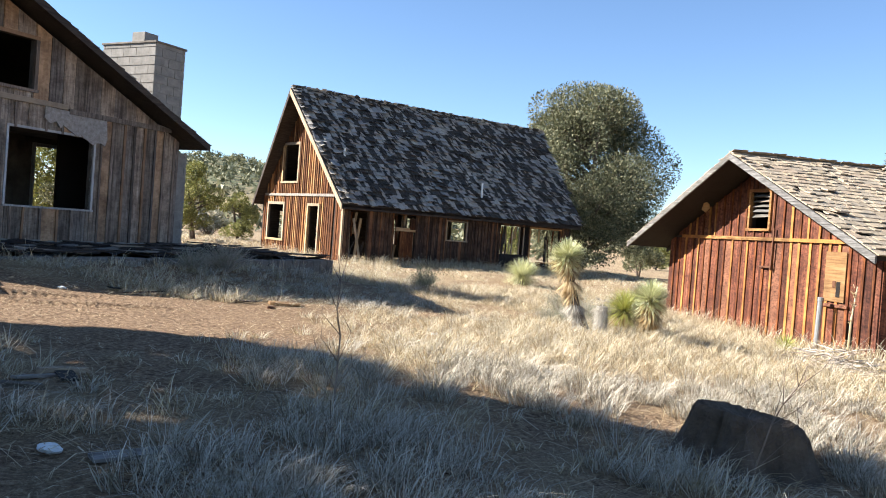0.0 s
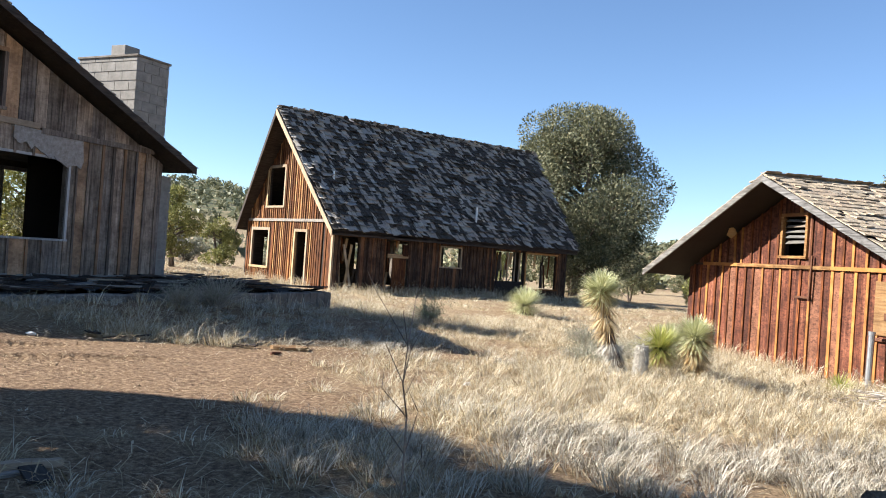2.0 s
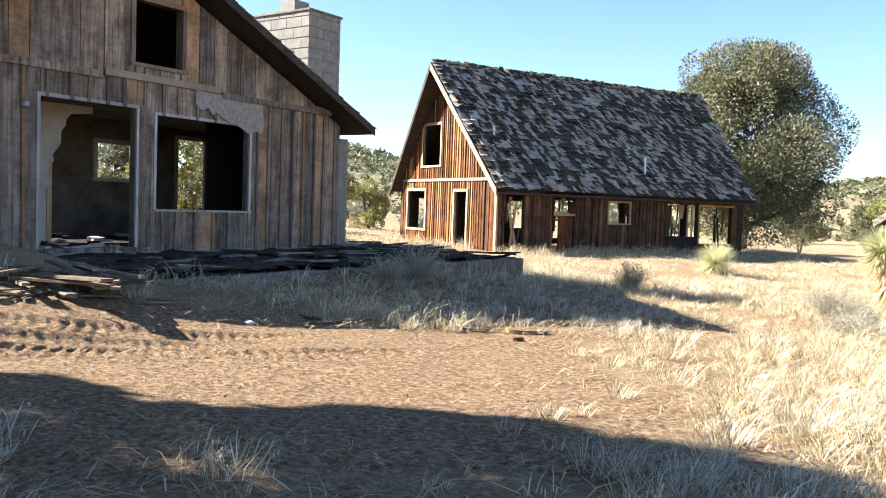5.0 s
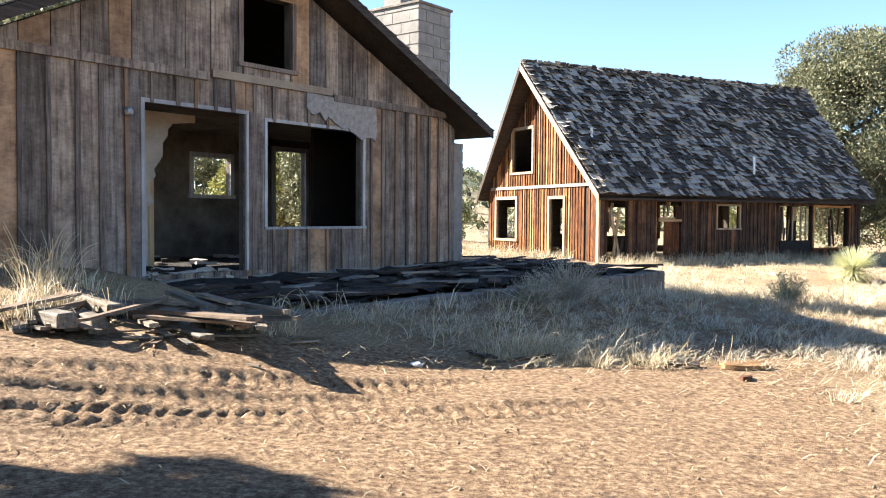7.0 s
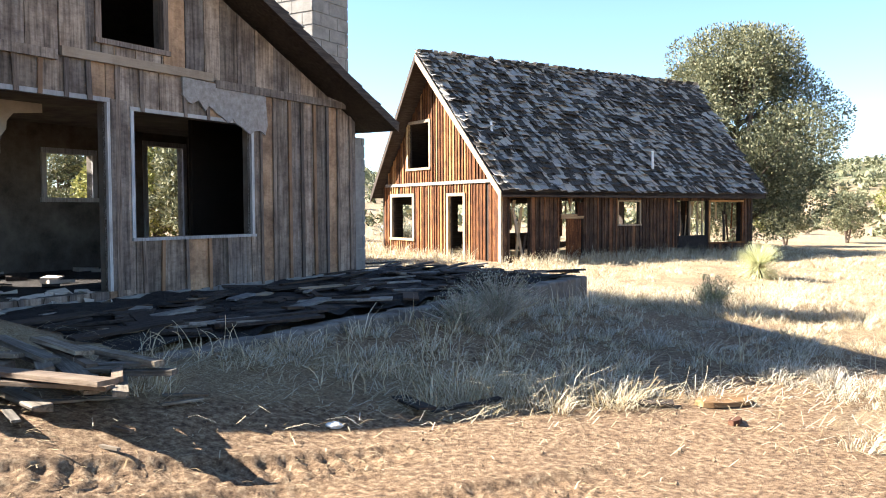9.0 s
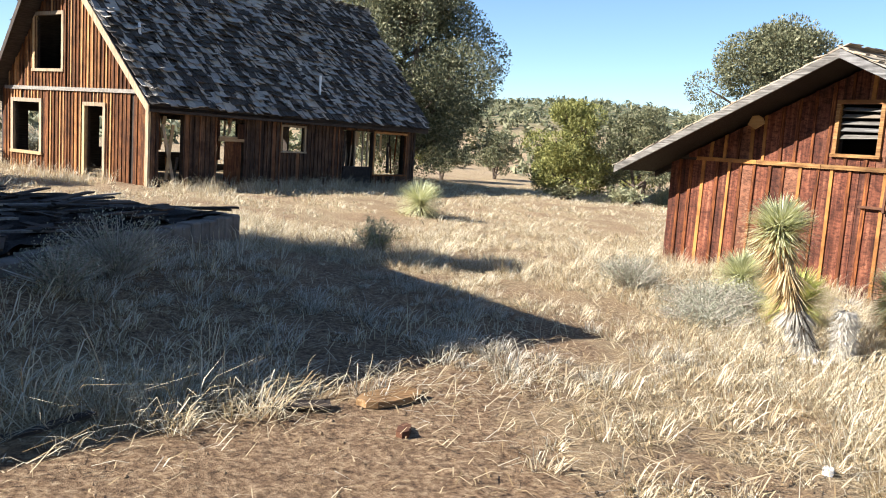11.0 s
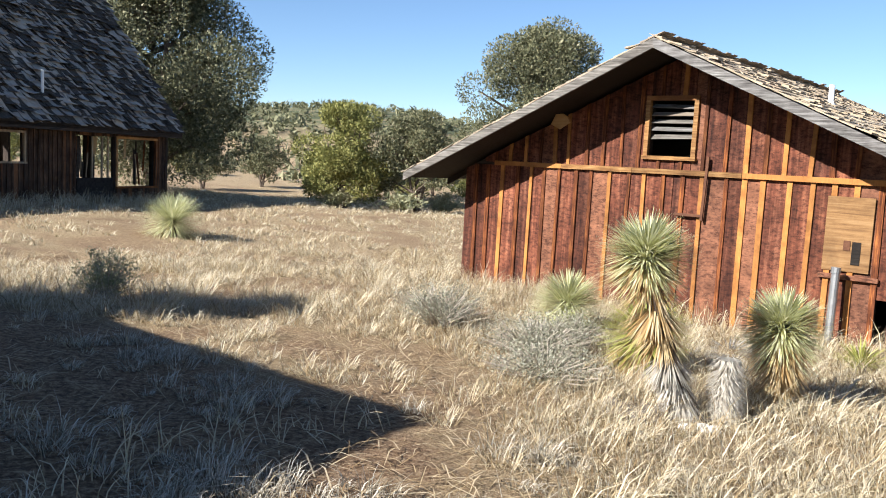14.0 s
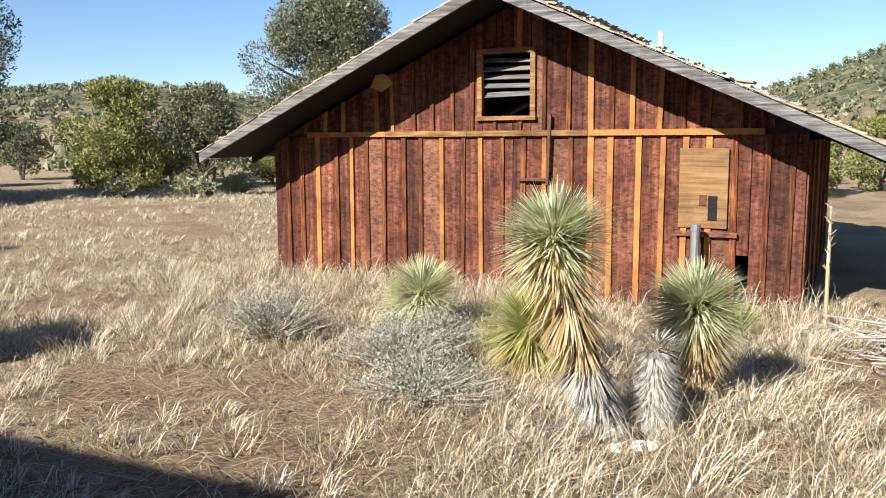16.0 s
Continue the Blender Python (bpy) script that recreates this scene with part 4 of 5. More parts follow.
        # rafters under the overhang, in the same painted shade
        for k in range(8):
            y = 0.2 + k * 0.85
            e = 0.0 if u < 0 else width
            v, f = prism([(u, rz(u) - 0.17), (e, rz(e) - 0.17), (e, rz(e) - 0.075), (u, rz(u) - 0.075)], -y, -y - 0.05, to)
            mesh_object("rafter", v, f, M_SHADEWOOD, shed)
    # broken pale scrap hanging under the eave
    v, f = prism([(1.84, 2.25), (2.00, 2.18), (2.17, 2.28), (2.12, 2.37), (2.04, 2.41), (1.92, 2.40)], 0.34, 0.32, to)
    mesh_object("pale_scrap", v, f, M_TRIMX, shed, "pale torn scrap under the eave")
    pipe_vent(shed, 5.1, 2.0, rz(5.1), 0.30)
    return shed


grey_house()
terrace()
brown_cabin()
red_shed()


# ---- plants ----
def blades(rs, base, count, height, spread, width, lean=0.6, bend=0.5, flat=False):
    """Curved blades in tufts: base (n,3) tuft feet; returns vertices and triangles."""
    n = len(base)
    k = n * count
    b = np.repeat(base, count, 0)
    h = np.repeat(height, count) * rs.uniform(0.45, 1.0, k)
    az, r = rs.uniform(0, 2 * math.pi, k), np.repeat(spread, count) * np.sqrt(rs.uniform(0, 1, k))
    foot = b + np.stack([r * np.cos(az), r * np.sin(az), np.full(k, -0.02)], 1)
    az2 = az + rs.normal(0, 1.1, k)
    tip_out = h * lean * rs.uniform(0.2, 1.2, k)
    d = np.stack([np.cos(az2), np.sin(az2), np.zeros(k)], 1)
    side = np.stack([-np.sin(az2 + 0.8), np.cos(az2 + 0.8), np.zeros(k)], 1) * (np.repeat(width, count) * rs.uniform(0.6, 1.3, k))[:, None] / 2
    up = np.array([0, 0, 1.0])
    mid = foot + d * (tip_out * 0.35)[:, None] + up * (h * 0.6)[:, None]
    tip = foot + d * tip_out[:, None] + up * (h * (1 - bend * rs.uniform(0, 0.6, k)))[:, None]
    verts = np.stack([foot - side, foot + side, mid + side * 0.8, mid - side * 0.8, tip], 1).reshape(-1, 3)
    o = (np.arange(k) * 5)[:, None]
    tris = np.concatenate([o + np.array([[0, 1, 2]]), o + np.array([[0, 2, 3]]), o + np.array([[3, 2, 4]])], 0)
    return verts, tris


def footprint(x, y):
    """True inside a building or on the terrace."""
    inside = np.zeros(len(x), bool)
    for m, (a, b, c, d) in ((A, (-9.5, 2.15, -3.05, 4.0)), (B, (0.3, 12.0, 0.4, 7.5)), (C, (-0.05, 7.2, -0.06, 6.6))):
        inv = m.inverted()
        u = inv[0][0] * x + inv[0][1] * y + inv[0][3]
        v = inv[1][0] * x + inv[1][1] * y + inv[1][3]
        inside |= (u > a) & (u < b) & (v > c) & (v < d)
    return inside


def cover(x, y):
    """How much dry grass grows at a place, 0 to 1."""
    patch = lattice(x / 1.1, y / 1.1, 31) * 0.6 + lattice(x / 0.45, y / 0.45, 32) * 0.4
    road = track(x, y)
    lane = np.exp(-((y - 13.2 - 0.75 * (x - 0.5)) / 1.7) ** 2) * step(-2, 0.5, x) * (1 - step(4, 6, x))
    bank = (1 - step(2.0, 3.0, x)) * step(12.5, 13.5, y) * (1 - step(18, 20, y))
    thick = 0.95 - 0.97 * road - 0.80 * lane - 0.70 * bank
    return np.clip(thick * (0.10 + 1.1 * step(0.30 + 0.14 * (1 - step(7.6, 8.6, y)), 0.62, patch)), 0, 1)


def grass():
    rs = np.random.RandomState(41)
    for name, n, (x0, x1, y0, y1), count, hs, wide in (
            ("grass", 12000, (-9, 11, 0.8, 23), 26, (0.07, 0.30), 0.0062),
            ("grass", 2600, (-2.5, 9.5, 8.0, 24), 50, (0.14, 0.40), 0.0070),
            ("grass", 13000, (-10, 26, 21, 48), 12, (0.07, 0.26), 0.012)):
        x, y = rs.uniform(x0, x1, n), rs.uniform(y0, y1, n)
        c = cover(x, y)
        keep = (rs.uniform(0, 1, n) < c) & ~footprint(x, y)
        x, y, c = x[keep], y[keep], c[keep]
        base = np.stack([x, y, land(x, y)], 1)
        h = (hs[0] + (hs[1] - hs[0]) * rs.uniform(0, 1, len(x)) ** 1.6) * (0.6 + 0.6 * c) * (1 + 0.10 * (1 - step(7.6, 8.6, y)))
        v, f = blades(rs, base, count, h, h * 0.55, np.full(len(x), wide), 1.5, 1.1)
        tagged(poly_mesh(name, v, f, M_GRASS, smooth=False), "pale dry bunch grass growing in tufts", "grass", kind="stuff")
    # fuzzy tufts in the shade before the track and below the terrace, coloured grey for skylight
    for n, (x0, x1, y0, y1), count, hs in ((2100, (-5.5, 6.5, 1.8, 8.9), 80, (0.12, 0.36)), (760, (-4.5, 2.9, 12.6, 18.5), 60, (0.07, 0.24))):
        x, y = rs.uniform(x0, x1, n), rs.uniform(y0, y1, n)
        patch = lattice(x / 0.9, y / 0.9, 51) * 0.65 + lattice(x / 0.35, y / 0.35, 52) * 0.35
        keep = (patch + rs.normal(0, 0.05, n) > 0.525) & ~footprint(x, y) & (track(x, y) < 0.4)
        x, y = x[keep], y[keep]
        base = np.stack([x, y, land(x, y)], 1)
        h = hs[0] + (hs[1] - hs[0]) * rs.uniform(0, 1, len(x)) ** 1.4
        v, f = blades(rs, base, count, h, h * 0.5, np.full(len(x), 0.0062), 1.3, 0.9)
        tagged(poly_mesh("grass", v, f, M_SHADEGRASS, smooth=False), "fuzzy bunch grass coloured grey for its shade", "grass", kind="stuff")
    # taller weeds along the cabin, the terrace and the shed
    spots = []
    for m, a, b, c, d, n in ((B, 0.2, 11.5, -1.0, 0.35, 230), (B, -1.2, 0.1, 1.0, 7.0, 60), (A, -5.0, 2.5, -4.0, -3.1, 12), (A, -9.5, -7.4, -2.6, -0.4, 60), (C, -0.3, 7.8, -0.6, -0.1, 120)):
        for k in range(n):
            p = m @ Vector((rs.uniform(a, b), rs.uniform(c, d), 0))
            spots.append((p.x, p.y))
    q = np.array(spots)
    base = np.stack([q[:, 0], q[:, 1], land(q[:, 0], q[:, 1])], 1)
    h = rs.uniform(0.22, 0.62, len(q))
    v, f = blades(rs, base, 22, h, h * 0.3, np.full(len(q), 0.008), 0.8, 0.7)
    tagged(poly_mesh("tall_grass", v, f, M_GRASS, smooth=False), "tall dry grass and weeds along the walls", "grass", kind="stuff")
    # bleached straw heaped along the verge of the track
    n = 1300
    x = rs.uniform(-5.6, 1.2, n)
    y = 12.35 + 0.08 * (x + 3) + rs.normal(0, 0.45, n)
    az, ln, w = rs.normal(0.15, 0.7, n), rs.uniform(0.08, 0.30, n), rs.uniform(0.003, 0.006, n)
    p = np.stack([x, y, land(x, y) + rs.uniform(0.01, 0.09, n)], 1)
    d = np.stack([np.cos(az), np.sin(az), rs.normal(0, 0.12, n)], 1) * ln[:, None] / 2
    e = np.stack([-np.sin(az), np.cos(az), np.zeros(n)], 1) * w[:, None] / 2
    lift = np.stack([np.zeros(n), rs.normal(0, 0.03, n), ln * 0.15], 1)
    v = np.stack([p - d - e, p - d + e, p + e + lift, p - e + lift, p + d], 1).reshape(-1, 3)
    o = (np.arange(n) * 5)[:, None]
    f = np.concatenate([o + np.array([[0, 1, 2]]), o + np.array([[0, 2, 3]]), o + np.array([[3, 2, 4]])], 0)
    tagged(poly_mesh("straw", v, f, M_GRASS, smooth=False), "bleached straw heaped along the dirt track", "straw", kind="stuff")
    # matted straw lying on the earth
    n = 120000
    x, y = rs.uniform(-9, 11, n), rs.uniform(1, 24, n)
    dense = 0.35 + 0.6 * lattice(x / 0.8, y / 0.8, 35)
    road = track(x, y)
    keep = (rs.uniform(0, 1, n) < dense * (1 - 0.80 * road) * (0.3 + 0.7 * np.maximum(strawy(x, y), road))) & ~footprint(x, y)
    x, y = x[keep], y[keep]
    k = len(x)
    az, ln, w = rs.uniform(0, 2 * math.pi, k), rs.uniform(0.06, 0.42, k), rs.uniform(0.004, 0.009, k)
    ln = ln * (1 - 0.68 * track(x, y))
    z = land(x, y) + rs.uniform(0.008, 0.04, k)
    d = np.stack([np.cos(az), np.sin(az), rs.normal(0, 0.08, k)], 1) * ln[:, None] / 2
    s = np.stack([-np.sin(az), np.cos(az), np.zeros(k)], 1) * w[:, None] / 2
    p = np.stack([x, y, z], 1)
    lift = np.stack([np.zeros(k), np.zeros(k), ln * 0.12], 1)
    v = np.stack([p - d - s, p - d + s, p + s + lift, p - s + lift, p + d], 1).reshape(-1, 3)
    o = (np.arange(k) * 5)[:, None]
    f = np.concatenate([o + np.array([[0, 1, 2]]), o + np.array([[0, 2, 3]]), o + np.array([[3, 2, 4]])], 0)
    tagged(poly_mesh("straw", v, f, M_STRAW, smooth=False), "matted straw litter lying on brown earth", "straw", kind="stuff")


def limb(verts, faces, p, q, r0, r1, sides=6):
    """A tapered branch between two points."""
    p, q = Vector(p), Vector(q)
    turn = (q - p).to_track_quat("Z", "Y")
    n = len(verts)
    for c, r in ((p, r0), (q, r1)):
        for k in range(sides):
            a = 2 * math.pi * k / sides
            verts.append(tuple(c + turn @ Vector((r * math.cos(a), r * math.sin(a), 0))))
    faces += [(n + k, n + (k + 1) % sides, n + sides + (k + 1) % sides, n + sides + k) for k in range(sides)]
    faces.append(tuple(n + sides + k for k in range(sides)))


def tube(verts, faces, points, radii, sides=9):
    """One tapered tube through several points."""
    n = len(verts)
    for p, r in zip(points, radii):
        for k in range(sides):
            a = 2 * math.pi * k / sides
            verts.append((p[0] + r * math.cos(a), p[1] + r * math.sin(a), p[2]))
    for i in range(len(points) - 1):
        o = n + i * sides
        faces += [(o + k, o + (k + 1) % sides, o + sides + (k + 1) % sides, o + sides + k) for k in range(sides)]
    faces.append(tuple(n + (len(points) - 1) * sides + k for k in range(sides)))


def tree(name, at, height, radius, seed, mat, label, leaves=16000, size=0.16, low=0.12, lobes=26, group="", stems=1):
    """A tapered trunk with limbs, and a crown of leaf sprays gathered in uneven lobes."""
    rng, rs = random.Random(seed), np.random.RandomState(seed)
    x, y = at
    t = thing(name, pose(x, y, ground_z(x, y) - 0.05), label, "tree", group)
    verts, faces, cents = [], [], []
    for k in range(lobes):
        h = rng.uniform(low + 0.08, 0.92)
        prof = math.sin(math.pi * min(1, max(0.0, (h - low * 0.4) / (1 - low * 0.4))) ** 0.8) ** 0.55
        a, r = rng.uniform(0, 2 * math.pi), radius * prof * rng.uniform(0.25, 0.80)
        cents.append((r * math.cos(a), r * math.sin(a), height * h, radius * rng.uniform(0.20, 0.38) * (0.55 + 0.45 * prof)))
    cents.append((0, 0, height * 0.86, radius * 0.36))
    for s in range(stems):
        a = rng.uniform(0, 6.3)
        top = (math.cos(a) * radius * 0.15 * stems, math.sin(a) * radius * 0.15 * stems, height * 0.75)
        mid = (top[0] * 0.5, top[1] * 0.5, height * 0.38)
        r = 0.035 * height / stems ** 0.5
        limb(verts, faces, (0.08 * s, 0, 0), mid, r, r * 0.65, 8)
        limb(verts, faces, mid, top, r * 0.65, r * 0.2, 8)
    for cx, cy, cz, cr in cents:
        z0 = min(height * 0.7, max(height * 0.08, cz - 0.5 * math.hypot(cx, cy)))
        limb(verts, faces, (0, 0, z0), (cx, cy, cz), 0.012 * height, 0.004 * height, 5)
    mesh_object("trunk", verts, faces, M_BARK, t)
    w = np.array([c[3] ** 2 for c in cents])
    pick = rs.choice(len(cents), leaves, p=w / w.sum())
    c = np.array(cents)[pick]
    d = rs.normal(0, 1, (leaves, 3))
    d /= np.linalg.norm(d, axis=1)[:, None]
    rad = c[:, 3] * (0.55 + 0.5 * rs.uniform(0, 1, leaves) ** 0.6)
    p = c[:, :3] + d * rad[:, None] * np.array([1, 1, 0.85])
    p[:, 2] = np.maximum(p[:, 2], height * low * 0.5)
    a = d + rs.normal(0, 0.7, (leaves, 3)) + np.array([0, 0, 0.4])
    a /= np.linalg.norm(a, axis=1)[:, None]
    b = np.cross(a, rs.normal(0, 1, (leaves, 3)))
    b /= np.linalg.norm(b, axis=1)[:, None]
    s = size * rs.uniform(0.5, 1.3, leaves)[:, None]
    v = np.stack([p - b * s * 0.32, p + b * s * 0.32, p + a * s], 1).reshape(-1, 3)
    f = np.arange(leaves * 3).reshape(-1, 3)
    poly_mesh("crown", v, f, mat, t, smooth=False)
    return t


def spikes(rs, centre, count, r0, r1, low, high, width, droop=0.0):
    """Stiff pointed leaves standing out of a centre between two elevations."""
    az, el = rs.uniform(0, 2 * math.pi, count), np.arcsin(rs.uniform(math.sin(radians(low)), math.sin(radians(high)), count))
    d = np.stack([np.cos(el) * np.cos(az), np.cos(el) * np.sin(az), np.sin(el)], 1)
    side = np.cross(d, np.array([0.05, 0.02, 1.0]))
    side /= np.linalg.norm(side, axis=1)[:, None]
    side *= (width * rs.uniform(0.7, 1.2, count))[:, None] / 2
    ln = r1 * rs.uniform(0.90, 1.03, count)[:, None]
    sag = np.stack([np.zeros(count), np.zeros(count), -droop * rs.uniform(0.3, 1, count)], 1)
    c = np.asarray(centre)
    a, m, t = c + d * r0, c + d * (ln * 0.62) + sag * 0.3, c + d * ln + sag
    v = np.stack([a - side * 0.6, a + side * 0.6, m + side, m - side, t], 1).reshape(-1, 3)
    o = (np.arange(count) * 5)[:, None]
    f = np.concatenate([o + np.array([[0, 1, 2]]), o + np.array([[0, 2, 3]]), o + np.array([[3, 2, 4]])], 0)
    return v, f


def yucca(at, lean, trunk, radius, seed, label, mat=None, skirt=True, grey=False, leaves=420):
    """A tree yucca: a trunk shagged with dead leaves under a ball of stiff spikes."""
    rs = np.random.RandomState(seed)
    x, y = at
    t = thing("yucca", pose(x, y, ground_z(x, y) - 0.02), label, "yucca", "yuccas by the shed")
    top = np.array([lean[0], lean[1], trunk])
    verts, faces = [], []
    stem = [np.array([lean[0] * q ** 0.7, lean[1] * q ** 0.7, trunk * q ** 1.3]) for q in np.linspace(0, 1, 9)]
    tube(verts, faces, stem, [0.078 - 0.001 * k for k in range(9)])
    mesh_object("trunk", verts, faces, M_BARK, t)
    vs, fs, n = [], [], 0
    for k in range(4):
        v, f = spikes(rs, top + (0, 0, 0.05 - 0.045 * k), leaves // 4, 0.05, radius * rs.uniform(0.9, 1.02), -24 - 7 * k, 90 - 12 * k, 0.013)
        vs.append(v), fs.append(f + n)
        n += len(v)
    v = np.concatenate(vs)
    # the upper leaves stand shorter than the outer ones
    v[:, 2] = np.where(v[:, 2] > top[2], top[2] + (v[:, 2] - top[2]) * 0.76, v[:, 2])
    poly_mesh("crown", v, np.concatenate(fs), mat or M_YUCCA, t, smooth=False)
    if skirt:
        vs, fs = [], []
        n = 0
        for k in range(15):
            q = k / 14
            c = stem[8 - round(q * 7)] + np.array([0, 0, 0.03])
            v, f = spikes(rs, c, 110, 0.05, radius * (1.05 - 0.5 * q), -82, -26 - 16 * q, 0.012)
            v[:, 2] = np.maximum(v[:, 2], -0.01)
            vs.append(v), fs.append(f + n)
            n += len(v)
        cut = len(vs) // 2 if grey else len(vs)
        poly_mesh("skirt", np.concatenate(vs[:cut]), np.concatenate(fs[:cut]), M_SKIRT, t, smooth=False)
        if grey:
            m = sum(len(q) for q in vs[:cut])
            poly_mesh("old_skirt", np.concatenate(vs[cut:]), np.concatenate(fs[cut:]) - m, M_SKIRTG, t, smooth=False)
    return t


def dead_yucca(at, lean, trunk, seed):
    rs = np.random.RandomState(seed)
    x, y = at
    t = thing("yucca_stump", pose(x, y, ground_z(x, y) - 0.02), "headless grey yucca trunk shagged with dead leaves", "yucca stump")
    top = np.array([lean[0], lean[1], trunk])
    verts, faces = [], []
    tube(verts, faces, [top * k / 3 for k in range(4)], (0.125, 0.115, 0.105, 0.09), 11)
    mesh_object("trunk", verts, faces, M_SKIRTG, t)
    vs, fs, n = [], [], 0
    for k in range(9):
        v, f = spikes(rs, top * (1.12 - k / 9), 230, 0.09, 0.20, -66, -16 + (50 if k == 0 else 0), 0.010)
        v[:, 2] = np.maximum(v[:, 2], -0.01)
        vs.append(v), fs.append(f + n)
        n += len(v)
    poly_mesh("skirt", np.concatenate(vs), np.concatenate(fs), M_SKIRTG, t, smooth=False)


def bush(name, at, radius, height, seed, mat, label, leaves=2600, size=0.035, twigs=70, category="shrub", twig_mat=None):
    """A rounded shrub of many thin stems and small leaves."""
    rng, rs = random.Random(seed), np.random.RandomState(seed)
    x, y = at
    t = thing(name, pose(x, y, ground_z(x, y) - 0.02), label, category)
    verts, faces, tips = [], [], []
    for k in range(twigs):
        a, r = rng.uniform(0, 6.3), radius * rng.uniform(0.2, 1)
        tip = (r * math.cos(a), r * math.sin(a), height * rng.uniform(0.5, 1.0) * (1 - 0.35 * (r / radius) ** 2))
        mid = (tip[0] * 0.45 + rng.gauss(0, 0.02), tip[1] * 0.45 + rng.gauss(0, 0.02), tip[2] * 0.55)
        limb(verts, faces, (tip[0] * 0.1, tip[1] * 0.1, 0), mid, 0.007, 0.005, 3)
        limb(verts, faces, mid, tip, 0.005, 0.002, 3)
        tips += [tip, mid, tuple((p + q) / 2 for p, q in zip(tip, mid))]
    mesh_object("branchwork", verts, faces, twig_mat or M_TWIG, t)
    if leaves:
        c = np.array(tips)[rs.randint(0, len(tips), leaves)]
        p = c + rs.normal(0, 0.05 * radius + 0.012, (leaves, 3))
        p[:, 2] = np.maximum(p[:, 2], 0.02)
        a = rs.normal(0, 1, (leaves, 3)) + np.array([0, 0, 0.6])
        a /= np.linalg.norm(a, axis=1)[:, None]
        b = np.cross(a, rs.normal(0, 1, (leaves, 3)))
        b /= np.linalg.norm(b, axis=1)[:, None]
        s = size * rs.uniform(0.5, 1.3, leaves)[:, None]
        v = np.stack([p - b * s * 0.3, p + b * s * 0.3, p + a * s], 1).reshape(-1, 3)
        poly_mesh("foliage", v, np.arange(leaves * 3).reshape(-1, 3), mat, t, smooth=False)
    return t


def sapling(at, height, seed, label):
    """A bare young shoot with forking twigs."""
    rng = random.Random(seed)
    x, y = at
    verts, faces = [], []
    p = Vector((0, 0, 0))
    d = Vector((rng.gauss(0, 0.12), rng.gauss(0, 0.12), 1))
    for k in range(6):
        q = p + d.normalized() * height / 6
        limb(verts, faces, p, q, 0.008 - 0.001 * k, 0.007 - 0.001 * k, 5)
        for j in range(2 if k else 0):
            a = rng.uniform(0, 6.3)
            e = p + (d.normalized() + Vector((math.cos(a), math.sin(a), 0)) * 0.8) * height * rng.uniform(0.12, 0.24)
            limb(verts, faces, p, e, 0.004, 0.0016, 4)
            limb(verts, faces, e, e + Vector((rng.gauss(0, 0.05), rng.gauss(0, 0.05), 0.12)), 0.003, 0.001, 3)
        p, d = q, d + Vector((rng.gauss(0, 0.18), rng.gauss(0, 0.18), 0))
    ob = mesh_object("sapling", verts, faces, M_TWIG)
    ob.matrix_basis = pose(x, y, ground_z(x, y) - 0.03)
    return tagged(ob, label, "sapling")


def stump():
    """A broad fluted stump, hollowed and weathered on top."""
    x, y, n = 3.47, 5.85, 96
    bm = bmesh.new()
    loops = []
    for z, r in ((0.0, 0.64), (0.06, 0.57), (0.14, 0.52), (0.24, 0.48), (0.34, 0.455), (0.44, 0.43), (0.52, 0.415), (0.57, 0.39)):
        loop = []
        for k in range(n):
            a = 2 * math.pi * k / n
            c = Vector((math.cos(a), math.sin(a), 0))
            flute = 1 + 0.10 * math.sin(a * 5 + 1) * (1 - z) + 0.10 * noise.noise(c * 3.1 + Vector((0, 0, z))) + 0.07 * noise.noise(c * 11 + Vector((0, 0, z * 1.5))) + 0.04 * noise.noise(c * 26 + Vector((0, 0, z * 2)))
            zz = z + ((0.05 * math.cos(a - 2.4) + 0.02 * noise.noise(c * 9)) if z > 0.5 else 0)
            loop.append(bm.verts.new((r * flute * 1.12 * c.x, r * flute * 0.95 * c.y, zz)))
        loops.append(loop)
    for scale in (0.85, 0.6, 0.3):
        loops.append([bm.verts.new((scale * v.co.x, scale * v.co.y, v.co.z - 0.05 * (1 - scale) - 0.03 + 0.05 * noise.noise(v.co * 7 * scale))) for v in loops[7]])
    for lo, hi in zip(loops, loops[1:]):
        for k in range(n):
            bm.faces.new((lo[k], lo[(k + 1) % n], hi[(k + 1) % n], hi[k]))
    mid = bm.verts.new((0.02, 0, 0.46))
    for k in range(n):
        bm.faces.new((loops[-1][k], loops[-1][(k + 1) % n], mid))
    ob = finish("stump", bm, M_STUMP)
    ob.matrix_basis = pose(x, y, ground_z(x, y) - 0.05, 0, 5, 20) @ Matrix.Diagonal((0.90, 0.90, 0.72, 1))
    tagged(ob, "broad rotten tree stump in dry grass", "stump")


TIMBERS = [(-5.95, 11.13, 0.03, 1.15, 0.075, 0.10, -46), (-5.95, 11.80, 0.04, 1.05, 0.085, 0.10, -40), (-5.70, 11.30, 0.03, 0.90, 0.06, 0.08, -52), (-4.95, 11.33, 0.02, 0.85, 0.05, 0.045, -44), (-5.50, 11.75, 0.05, 0.9, 0.07, 0.08, -20), (-5.2, 11.55, 0.02, 0.7, 0.05, 0.05, -35)]


